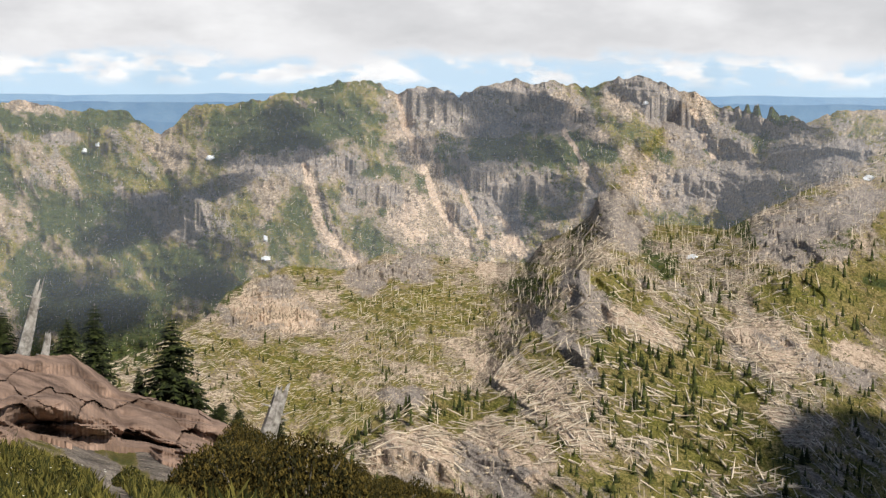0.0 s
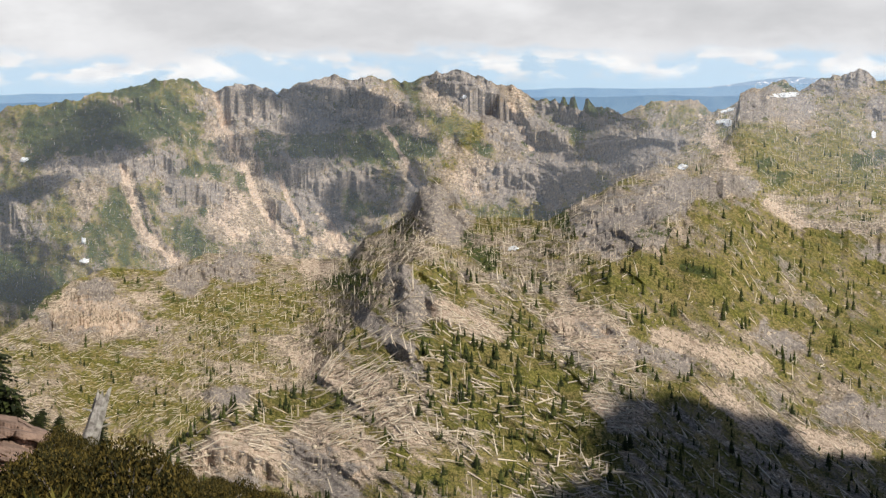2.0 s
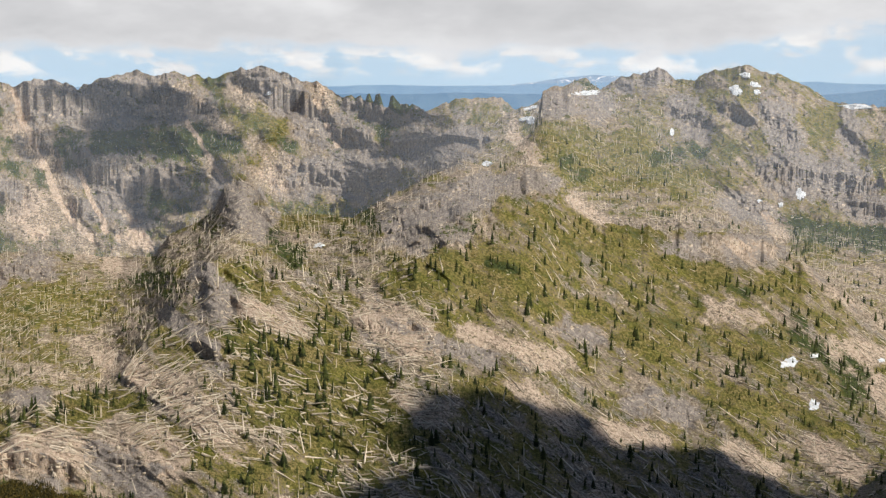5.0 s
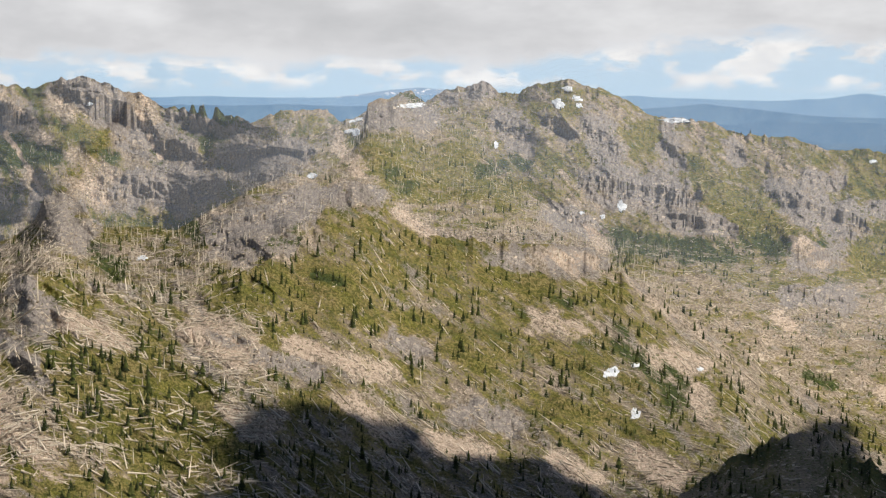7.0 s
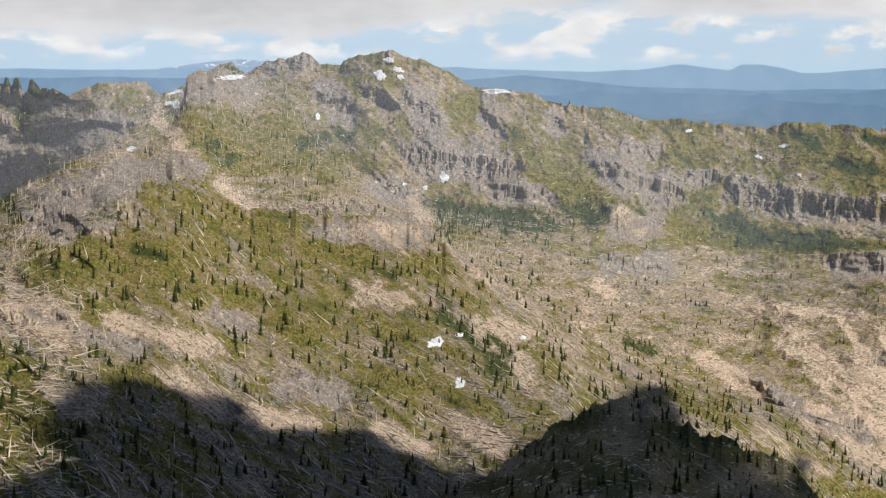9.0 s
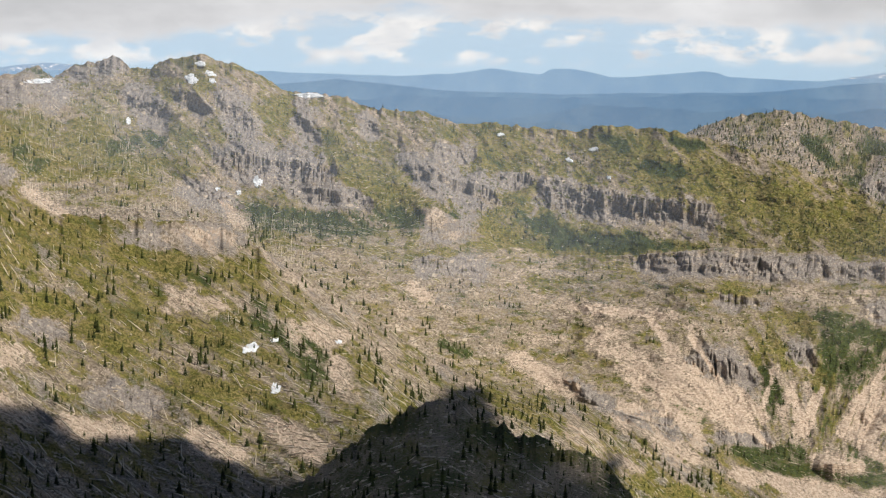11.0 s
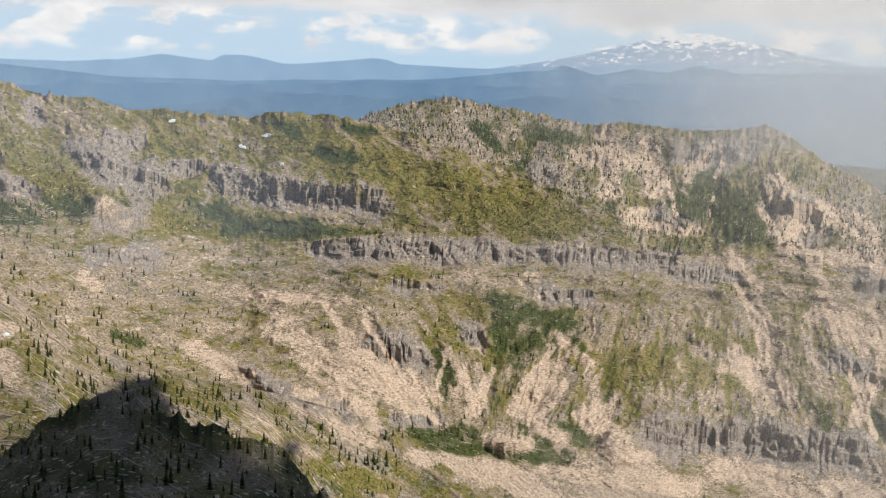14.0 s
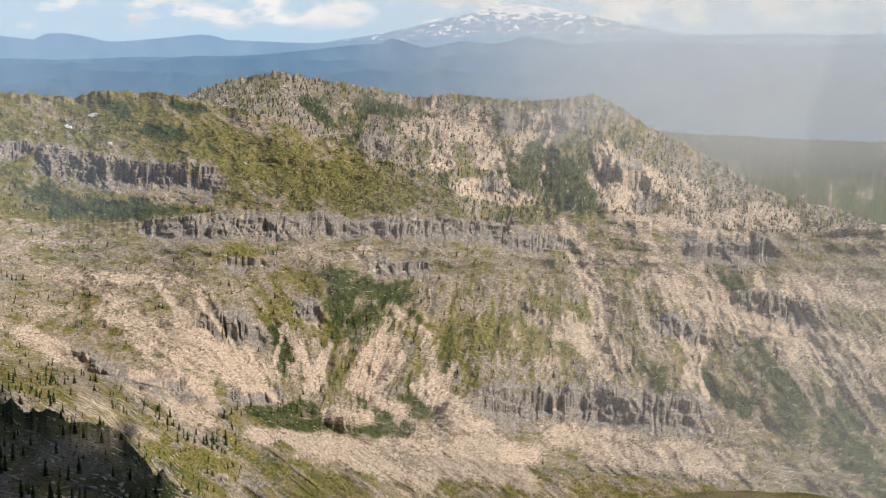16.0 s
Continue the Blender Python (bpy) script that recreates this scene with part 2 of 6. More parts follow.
# ---- the land: one sheet, from the lookout's ground to the plain below the far hills ----
# Crest lines as seen from the lookout: bearing (degrees), height angle (degrees), distance (m).
FOREGROUND_A = [
    (-14.55, -8.55, 42), (-13.48, -8.84, 44), (-12.58, -8.79, 46), (-11.86, -9.22, 48), (-10.68, -10.02, 50), (-9.85, -10.19, 50),
    (-8.93, -10.67, 50), (-7.25, -11.26, 48), (-5.94, -11.52, 46), (-4.24, -11.86, 44), (-2.71, -12.43, 42), (-1.19, -13.08, 40),
    (0.35, -13.72, 38), (6.1, -15.89, 36),
]
KNOLL_A = [
    (10.71, -15.6, 300), (17.38, -15.6, 320), (20.92, -15.3, 340), (24.58, -14.5, 350), (27.02, -12.63, 360), (28.35, -11.84, 365),
    (29.1, -11.4, 370), (30.24, -11.14, 372), (31, -11.34, 372), (32.51, -12.07, 375), (34.04, -12.49, 378), (35.19, -12.83, 380),
    (35.96, -13.42, 380), (36.73, -14.16, 380), (37.5, -14.8, 380), (39.81, -16.14, 380),
]
NEAR_A = [
    (-6.33, -13.94, 600), (-3.67, -12.14, 650), (-2.33, -11.13, 680), (-1.19, -10.29, 700), (0.02, -10.23, 720), (1.28, -10.06, 740),
    (2.03, -9.34, 760), (2.5, -8.59, 780), (3.34, -7.83, 800), (4.09, -6.69, 830), (4.55, -6.13, 840), (5.21, -6.12, 850),
    (6.33, -6.29, 860), (7.82, -6.44, 880), (9.49, -6.78, 900), (10.23, -6.61, 900), (11.49, -5.99, 920), (12.92, -5.49, 960),
    (13.34, -5.27, 1000), (14.28, -3.96, 1080), (15.02, -3.18, 1150), (15.58, -3.04, 1170), (16.14, -3.88, 1180), (17.62, -4.9, 1180),
    (18.52, -4.95, 1180), (20.02, -5.13, 1200), (22.28, -5.15, 1220), (23.41, -5.47, 1200),
]
NEAR_B = [
    (24.36, -6.21, 1150), (26.05, -7.21, 1120), (27.17, -8.02, 1100), (30.11, -9.85, 1080), (32.94, -10.8, 1060), (35.95, -11.37, 1080),
    (38.82, -12.14, 1120), (40.73, -13, 1160), (42.26, -13.51, 1200), (46.03, -14.15, 1300), (50.4, -14.6, 1350), (61.48, -15.51, 1400),
]
MIDDLE_A = [
    (-14.58, -10.03, 1250), (-10.94, -9.06, 1280), (-9.09, -8.36, 1320), (-7.79, -7.64, 1380), (-7.22, -6.9, 1450), (-6.29, -6.35, 1550),
    (-4.97, -5.98, 1620), (-3.47, -6.17, 1620), (-1.96, -5.61, 1700), (-0.45, -5.6, 1720), (1.63, -5.87, 1720), (2.76, -5.86, 1650),
    (3.32, -5.2, 1600), (4.81, -4.44, 1550), (5.17, -3.59, 1540), (5.73, -3.4, 1540), (6.29, -3.76, 1540), (6.77, -4.5, 1500),
    (8.53, -4.57, 1450), (9.39, -4.68, 1400), (10.71, -3.94, 1400), (11.84, -3.39, 1420), (13.16, -2.84, 1480), (13.9, -3.03, 1550),
    (14.93, -2.29, 1700), (15.49, -1.64, 1800), (15.72, -0.53, 1880), (16.13, -0.35, 1900),
]
MIDDLE_B = [
    (16.77, -0.48, 1900), (17.79, -1.19, 1900), (19.25, -1.94, 1850), (20.01, -2.87, 1800), (21.52, -3.8, 1750), (22.46, -4.45, 1720),
    (23.59, -5, 1700), (27.14, -5.41, 1700), (28.81, -5.43, 1800), (29.93, -4.82, 1850), (31.05, -5.36, 1900), (32.17, -5.93, 1950),
    (34.06, -6.31, 2000), (36.33, -6.31, 2000), (38.4, -6.12, 2000), (39.72, -5.96, 2020), (43.46, -6.06, 2040), (46.04, -6.2, 2060),
    (48.59, -6.6, 2080), (49.75, -6.57, 2120), (50.86, -6.09, 2150), (52.53, -6.06, 2150), (54.01, -6.22, 2150), (55.29, -6.65, 2150),
    (58.32, -6.75, 2150), (61.24, -6.47, 2150),
]
MAIN_A = [
    (-16.14, -0.78, 3700), (-14.4, -0.68, 3700), (-13.69, -0.55, 3700), (-12.09, -0.86, 3700), (-10.47, -0.86, 3650), (-9.93, -1.22, 3650),
    (-9.3, -1.65, 3600), (-8.84, -1.35, 3550), (-8.19, -0.67, 3500), (-6.81, -0.66, 3500), (-5.33, -0.34, 3500), (-3.46, 0.1, 3500),
    (-2.44, 0.19, 3500), (-1.78, -0.18, 3520), (-1.5, -0.29, 3520), (-0.85, -0.02, 3520), (0.09, -0.17, 3520), (0.5, -0.35, 3540),
    (1.21, -0.07, 3540), (2.33, 0.22, 3550), (2.89, -0, 3550), (3.54, 0.17, 3550), (4.75, -0.05, 3550), (5.49, 0.19, 3500),
    (6.41, 0.35, 3450), (7.34, 0.09, 3400), (8.45, -0.27, 3400), (8.86, -0.62, 3400),
]
MAIN_B = [
    (9.37, -0.69, 3300), (9.5, -0.77, 3300), (9.58, -0.64, 3300), (9.69, -0.62, 3300), (9.76, -0.77, 3300), (9.85, -0.83, 3300),
    (9.93, -0.59, 3300), (10.01, -0.62, 3300), (10.08, -0.85, 3300), (10.14, -0.77, 3300), (10.19, -0.57, 3300), (10.33, -0.57, 3300),
]
MAIN2_A = [
    (10.4, -0.8, 3300), (10.47, -1.02, 3300), (10.62, -1.0, 3300), (10.68, -0.69, 3300), (10.77, -0.65, 3300), (10.87, -0.8, 3300),
    (11.0, -0.99, 3300), (11.3, -0.93, 3300), (11.41, -0.86, 3200), (11.52, -0.92, 3200), (11.63, -1.07, 3200), (11.72, -1.14, 3200),
    (11.73, -1.13, 3000), (12.04, -1.26, 2700), (12.45, -1.26, 2600), (13.16, -1.75, 2500),
    (14.28, -1.44, 2500), (14.93, -1.13, 2550), (15.95, -0.59, 2700), (16.5, -0.26, 2800), (17.14, -0.08, 2800), (17.6, -0.49, 2800),
    (17.96, -0.18, 2800), (18.69, -0, 2800), (19.15, 0.12, 2800), (19.51, 0.32, 2800), (20.05, -0.11, 2750), (20.72, -0.22, 2700),
    (20.95, 0.1, 2600), (21.02, 0.12, 2600), (22.23, 0.31, 2600), (23.35, 0.03, 2600), (24.28, -0.43, 2600), (25.03, -0.89, 2600),
    (25.95, -0.99, 2600), (27.05, -1.06, 2600), (27.79, -1.43, 2600), (29.61, -1.6, 2550),
]
MAIN2_B = [
    (30.87, -2.01, 2550), (31.45, -1.9, 2550), (33.13, -2.09, 2550), (34.82, -2.15, 2550), (35.57, -1.96, 2500), (36.88, -2.09, 2500),
    (38.38, -2.22, 2500), (39.69, -2.55, 2450), (41.56, -3.19, 2400), (43.42, -3.83, 2400), (45.28, -4.55, 2350), (47.12, -5.35, 2300),
    (47.87, -6.78, 2300), (50.69, -6.74, 2350), (58.32, -6.93, 2350), (61.25, -6.84, 2350),
]
BACK_A = [
    (-16.17, -2.03, 4200), (11.03, -1.94, 3900), (11.91, -1.11, 3900), (12.98, -0.77, 3900), (14.36, -0.73, 3900), (14.74, -1.08, 3900),
    (16.87, -1.56, 3800), (22.25, -1.93, 3600), (32.64, -3.11, 3500), (37.07, -2.74, 3300), (38.38, -2.22, 3300), (39.68, -1.71, 3300),
    (41.36, -1.47, 3300), (43.02, -1.76, 3280), (44.31, -1.97, 3260), (45.78, -2.29, 3240), (47.05, -2.23, 3220), (48.48, -2.34, 3200),
    (49.32, -2.47, 3200), (51.17, -2.36, 3200), (51.72, -2.23, 3200), (52.46, -2.54, 3200), (53.58, -3.36, 3180), (54.86, -3.9, 3150),
    (55.78, -4.43, 3100), (57.06, -5.23, 3000), (58.28, -5.66, 2950), (59.66, -5.95, 2950),
]
BACK_B = [
    (61.24, -6.47, 2900),
]
FORE, KNOLL, NEAR = FOREGROUND_A, KNOLL_A, NEAR_A + NEAR_B
MIDDLE, MAIN_CREST, BACK_CREST = MIDDLE_A + MIDDLE_B, MAIN_A + MAIN_B + MAIN2_A + MAIN2_B, BACK_A + BACK_B
# Areas on the land as strokes: bearing and height angle of both ends, half width (degrees).
CLIFF_A = [
    (-1.22, -0.83, 1.21, -0.91, 0.66), (1.21, -0.72, 3.83, -0.99, 0.71), (2.24, -0.25, 4.02, -0.89, 0.47), (-4.96, -2.43, -3.09, -2.80, 0.47),
    (-6.64, -2.58, -4.96, -2.65, 0.30), (-1.59, -1.39, -0.94, -2.41, 0.41), (-2.72, -3.64, -1.59, -3.64, 0.62), (0.29, -2.78, 2.17, -3.52, 0.79),
    (1.23, -3.44, 3.30, -3.42, 0.75), (6.24, -0.14, 8.10, -1.42, 0.62), (7.73, -1.15, 8.66, -1.51, 0.47), (9.38, -1.04, 11.74, -1.39, 0.38),
    (7.40, -3.28, 10.16, -3.34, 0.64), (9.58, -1.87, 9.96, -2.51, 0.38), (11.23, -2.49, 13.19, -2.19, 0.60), (5.18, -3.87, 6.12, -4.79, 0.64),
    (-6.85, -7.74, -4.60, -7.67, 0.53), (-6.29, -7.09, -5.35, -6.91, 0.45), (-2.53, -6.36, -0.83, -6.17, 0.49),
]
CLIFF_B = [
    (-12.82, -1.72, -12.11, -1.72, 0.26), (-10.15, -4.08, -8.50, -4.65, 0.71), (4.46, -6.59, 5.13, -7.61, 0.53), (3.35, -7.92, 4.11, -8.38, 0.38),
    (4.30, -8.75, 4.69, -9.49, 0.34), (-1.76, -10.29, -0.81, -10.29, 0.26), (-1.76, -12.34, -0.42, -12.89, 0.56), (1.10, -12.14, 2.45, -13.24, 0.75),
    (10.74, -5.27, 12.91, -5.22, 0.41), (11.45, -4.42, 13.94, -3.64, 0.45), (0.30, -4.29, 2.75, -4.46, 0.34), (15.88, -0.74, 17.56, -1.05, 0.45),
    (14.75, -3.54, 15.97, -3.64, 0.38), (11.01, -4.78, 13.25, -4.38, 0.53), (11.56, -5.68, 11.75, -5.68, 0.30), (11.03, -2.10, 13.26, -2.18, 0.60),
    (18.31, -0.41, 18.50, -0.41, 0.26), (19.25, -0.17, 19.62, -0.03, 0.34), (20.38, -1.09, 20.85, -1.75, 0.45),
]
CLIFF_C = [
    (23.36, -1.18, 23.75, -2.20, 0.51), (25.59, -1.53, 25.88, -2.46, 0.41), (23.57, -3.23, 25.99, -3.58, 0.68), (25.63, -4.32, 27.48, -4.52, 0.41),
    (21.90, -4.18, 23.03, -4.58, 0.38), (20.41, -5.73, 23.23, -5.70, 0.41), (29.10, -3.35, 29.66, -3.89, 0.38), (29.75, -3.89, 31.47, -4.41, 0.53),
    (30.18, -2.97, 31.08, -2.95, 0.30), (29.88, -5.64, 31.13, -5.33, 0.45), (29.72, -6.66, 31.53, -6.79, 0.34), (16.63, -8.24, 17.39, -8.70, 0.32),
    (18.92, -10.66, 20.44, -11.15, 0.45), (11.91, -8.76, 13.98, -9.25, 0.34), (9.86, -8.27, 11.35, -8.29, 0.30), (21.68, -1.00, 22.25, -1.55, 0.34),
    (27.62, -1.80, 27.99, -2.16, 0.30), (29.71, -3.69, 31.66, -4.27, 0.53), (32.03, -3.91, 32.94, -3.83, 0.26),
]
CLIFF_D = [
    (34.02, -4.40, 36.22, -4.66, 0.56), (36.22, -4.66, 38.83, -5.00, 0.60), (37.13, -6.48, 42.20, -6.57, 0.38), (42.20, -6.57, 48.63, -6.81, 0.34),
    (49.0, -3.3, 51.2, -3.0, 0.35), (52.32, -4.67, 53.25, -5.40, 0.68), (44.47, -3.79, 44.65, -3.98, 0.38), (38.97, -9.77, 40.29, -9.97, 0.45),
    (42.01, -9.24, 42.48, -9.61, 0.32), (36.87, -11.63, 38.00, -12.03, 0.38), (39.71, -12.11, 41.04, -12.22, 0.24), 
    (48.31, -12.53, 51.72, -12.57, 0.56), (51.72, -12.57, 54.90, -12.77, 0.64), (54.09, -9.82, 55.38, -10.15, 0.34), (55.13, -7.30, 57.30, -7.33, 0.45),
    (49.01, -7.14, 51.25, -7.20, 0.26), (34.64, -10.61, 36.49, -11.59, 0.26), 
]
CLIFF_E = [
    (48.05, -5.28, 49.55, -5.45, 0.19), (44.48, -7.92, 45.99, -8.10, 0.26), (56.81, -8.99, 58.26, -9.30, 0.45), (39.55, -7.72, 41.06, -7.82, 0.23),
]
CLIFF_AREAS = CLIFF_A + CLIFF_B + CLIFF_C + CLIFF_D + CLIFF_E
PALE_A = [
    (37.66, -8.91, 38.77, -10.89, 0.13), (41.05, -11.10, 41.34, -9.98, 0.09), (41.62, -11.29, 42.00, -10.36, 0.11), (42.23, -11.86, 42.71, -10.74, 0.11),
    (43.49, -11.86, 44.10, -10.74, 0.13), (44.20, -11.86, 44.71, -10.36, 0.11), (44.91, -11.67, 45.25, -10.73, 0.09), (46.11, -12.03, 47.56, -13.50, 0.41),
    (47.94, -13.31, 49.09, -14.21, 0.26), (50.23, -13.45, 52.69, -13.83, 0.30), (54.00, -14.05, 56.41, -14.29, 0.38), (54.87, -11.63, 55.65, -9.95, 0.21),
    (51.87, -10.63, 52.27, -11.54, 0.11), (51.45, -8.03, 52.61, -9.86, 0.17), (55.33, -7.94, 55.59, -9.77, 0.13), (45.05, -9.24, 46.01, -10.17, 0.17),
    (46.53, -2.76, 46.82, -4.53, 0.30), (47.93, -2.94, 48.13, -4.53, 0.26), (49.25, -3.86, 50.07, -3.02, 0.24),
]
PALE_B = [
    (53.43, -4.84, 55.27, -5.73, 0.30), (54.01, -6.49, 58.16, -6.30, 0.26), (52.31, -4.11, 52.87, -4.85, 0.26), (50.68, -6.55, 51.63, -7.47, 0.19),
    (55.29, -6.65, 56.75, -6.98, 0.26), (47.48, -5.28, 49.55, -5.82, 0.26), (57.15, -8.25, 57.57, -10.42, 0.17), (53.47, -6.69, 54.05, -8.34, 0.15),
    (50.32, -4.88, 50.14, -5.44, 0.08), (52.10, -4.67, 52.62, -5.87, 0.24), (52.75, -6.11, 53.46, -6.51, 0.21), (36.52, -9.92, 38.57, -11.63, 0.45),
    (44.88, -13.72, 47.95, -14.79, 0.34), (34.68, -8.02, 38.04, -8.30, 0.13), (40.27, -13.33, 44.49, -14.00, 0.23), (-1.95, -12.31, -0.04, -12.05, 0.64),
    (1.29, -11.59, 3.39, -12.68, 0.60), (3.38, -9.90, 5.30, -12.66, 0.49), (0.72, -8.79, 2.62, -9.91, 0.45),
]
PALE_C = [
    (-1.53, -1.56, -0.69, -2.13, 0.34), (-0.50, -2.41, 0.82, -5.69, 0.15), (-4.49, -2.77, -3.20, -5.77, 0.09), (1.76, -5.22, 2.76, -5.63, 0.15),
    (3.81, -0.44, 5.22, -1.65, 0.23), (8.54, -0.15, 8.74, -1.45, 0.24), (-1.54, -4.47, -0.79, -4.85, 0.30), (5.97, -2.21, 7.47, -2.95, 0.26),
    (-0.88, -2.32, 0.87, -5.41, 0.21), (-0.36, -4.01, 0.40, -5.22, 0.38), (-0.93, -4.01, -0.93, -4.57, 0.64), (-4.50, -3.36, -4.07, -4.86, 0.11),
    (-4.03, -4.86, -3.06, -5.70, 0.15), (2.19, -5.02, 2.57, -5.58, 0.19), (-3.09, -5.83, -3.00, -5.83, 0.30), (-5.90, -3.64, -5.81, -3.92, 0.38),
    (5.69, -0.70, 6.06, -0.88, 0.38), (8.36, -0.49, 8.65, -1.05, 0.26), (6.47, -3.30, 7.40, -3.47, 0.45),
]
PALE_D = [
    (1.44, -6.16, 2.01, -6.34, 0.30), (4.77, -1.63, 5.52, -1.81, 0.23), (-6.48, -7.28, -4.79, -7.67, 0.53), (1.29, -11.40, 3.39, -12.11, 0.41),
    (11.24, -10.78, 12.35, -11.27, 0.49), (5.98, -7.60, 7.48, -8.31, 0.38), (10.08, -8.24, 11.56, -8.93, 0.56), (-14.05, -0.77, -13.16, -0.77, 0.19),
    (-9.58, -2.05, -8.85, -2.61, 0.26), (21.36, -7.74, 22.69, -7.95, 0.38), (25.70, -8.89, 26.64, -9.14, 0.53), (13.23, -8.50, 16.25, -9.45, 0.34),
    (14.73, -10.19, 16.63, -11.69, 0.30), (21.97, -12.39, 23.50, -12.91, 0.34), (24.81, -11.96, 26.14, -12.84, 0.41), (17.78, -11.69, 19.69, -12.05, 0.30),
    (14.75, -1.86, 15.50, -2.70, 0.26), (23.03, -4.54, 23.60, -5.28, 0.19), (16.63, -4.20, 17.76, -4.95, 0.23),
]
PALE_E = [
    (21.35, -5.68, 23.04, -5.76, 0.34), (30.05, -5.18, 30.78, -5.53, 0.34), (29.37, -7.40, 29.74, -7.76, 0.23), (26.84, -10.06, 27.23, -11.15, 0.34),
    (46.62, -2.94, 46.73, -4.53, 0.21), (44.10, -11.95, 45.06, -10.73, 0.11), (44.64, -11.86, 45.40, -10.92, 0.09), (42.19, -11.86, 42.00, -10.74, 0.13),
    (37.29, -8.44, 38.49, -10.14, 0.11), (51.66, -9.15, 52.21, -10.34, 0.11), (51.54, -7.85, 52.22, -9.13, 0.17), (47.18, -13.69, 49.48, -14.20, 0.30),
    (51.75, -14.14, 55.49, -14.25, 0.38), (52.14, -4.86, 53.07, -5.40, 0.45), (45.59, -3.23, 47.84, -3.59, 0.30), (52.35, -6.16, 52.54, -6.52, 0.23),
    (35.59, -9.15, 38.02, -10.50, 0.45), (36.49, -11.59, 38.75, -12.66, 0.41), (32.80, -9.82, 34.63, -10.80, 0.30),
]
PALE_F = [
    (43.72, -11.86, 45.26, -12.79, 0.30), (46.40, -11.66, 47.17, -12.58, 0.26), (50.92, -9.91, 52.44, -10.98, 0.38), (53.50, -8.36, 54.99, -9.05, 0.34),
    (56.08, -9.02, 58.29, -10.39, 0.45), (34.61, -12.09, 36.84, -13.45, 0.26), (42.19, -13.72, 46.03, -14.82, 0.38), (57.08, -6.05, 58.16, -6.39, 0.26),
    (40.10, -10.72, 41.05, -11.48, 0.19),
]
PALE_G = [(58.3, -8.4, 61.2, -8.8, 0.35), (58.6, -10.2, 61.2, -10.6, 0.35), (38.0, -9.9, 40.2, -11.6, 0.5), (46.0, -13.9, 49.5, -15.0, 0.4), (43.0, -12.75, 43.9, -12.85, 0.35)]
PALE_AREAS = PALE_G + PALE_A + PALE_B + PALE_C + PALE_D + PALE_E + PALE_F
GREEN_A = [
    (-7.19, -8.70, -3.07, -9.51, 0.26), (-5.71, -10.22, -2.32, -10.64, 0.26), (-3.06, -7.27, 0.72, -8.04, 0.30), (-3.47, -0.37, -2.34, -0.36, 0.41),
    (6.25, -1.16, 6.82, -1.62, 0.53), (4.96, -1.35, 5.52, -1.81, 0.34), (6.56, -9.08, 9.00, -9.94, 1.09), (7.54, -11.46, 10.71, -11.89, 0.83),
    (11.51, -6.72, 14.52, -6.63, 0.79), (12.81, -8.15, 13.36, -8.50, 0.75), (0.33, -10.75, 2.23, -10.74, 0.38), (5.21, -6.49, 6.53, -7.03, 0.38),
    (-6.81, -0.75, -5.70, -0.66, 0.30), (-11.27, -6.47, -9.82, -7.24, 0.41), (12.10, -1.57, 12.82, -1.56, 0.26), (7.42, -4.59, 9.27, -4.56, 0.34),
    (-1.58, -6.92, 1.45, -7.66, 0.49), (-5.93, -10.08, -4.61, -10.65, 0.75), (-10.32, -3.34, -9.04, -3.35, 0.23),
]
GREEN_B = [
    (13.24, -6.82, 15.87, -6.45, 0.86), (7.99, -10.07, 9.83, -10.85, 1.05), (5.99, -8.91, 7.08, -9.13, 0.64), (16.63, -3.26, 18.51, -2.79, 0.71),
    (15.13, -2.14, 17.76, -2.51, 0.56), (19.46, -6.16, 21.54, -6.65, 0.26), (23.05, -6.79, 24.18, -6.81, 0.30), (28.02, -4.11, 28.76, -4.46, 0.64),
    (26.72, -3.01, 27.46, -3.56, 0.49), (24.85, -1.35, 25.04, -1.72, 0.30), (21.12, -0.81, 22.24, -0.81, 0.34), (15.87, -7.58, 17.77, -7.95, 0.38),
    (13.22, -10.55, 14.73, -10.19, 0.45), (18.15, -8.70, 19.67, -9.26, 0.30), (21.96, -10.54, 23.47, -10.88, 0.34), (19.64, -3.25, 20.77, -3.62, 0.41),
    (11.78, -1.49, 12.33, -1.58, 0.30), (32.01, -4.58, 32.69, -4.93, 0.45), (31.63, -5.65, 34.72, -5.89, 0.41),
]
GREEN_C = [
    (34.72, -5.89, 38.07, -6.02, 0.38), (39.58, -3.79, 43.34, -5.29, 0.64), (37.35, -3.40, 39.58, -4.35, 0.56), (41.08, -4.73, 45.23, -5.67, 0.49),
    (41.06, -9.23, 42.96, -9.99, 0.45), (45.62, -9.80, 47.15, -10.72, 0.41), (47.53, -9.96, 50.75, -10.65, 0.49), (33.50, -11.68, 35.72, -12.86, 0.34),
    (31.86, -10.89, 33.50, -11.68, 0.30), (36.84, -13.63, 39.50, -14.43, 0.30), (39.56, -7.35, 42.20, -8.49, 0.34), (49.79, -9.18, 51.29, -9.53, 0.30),
    (29.29, -6.05, 30.35, -6.44, 0.34), (35.52, -2.65, 37.17, -2.85, 0.30), (48.99, -6.02, 50.12, -6.19, 0.19),
]
GREEN_D = [(-3.2, -11.5, 0.4, -11.2, 0.35), (2.6, -11.6, 5.2, -12.8, 0.5), (-0.3, -12.9, 0.2, -13.5, 0.2), (5.4, -8.4, 6.2, -10.6, 0.6), (4.5, -12.6, 8.5, -13.4, 0.5)]
GREEN_AREAS = GREEN_A + GREEN_B + GREEN_C + GREEN_D
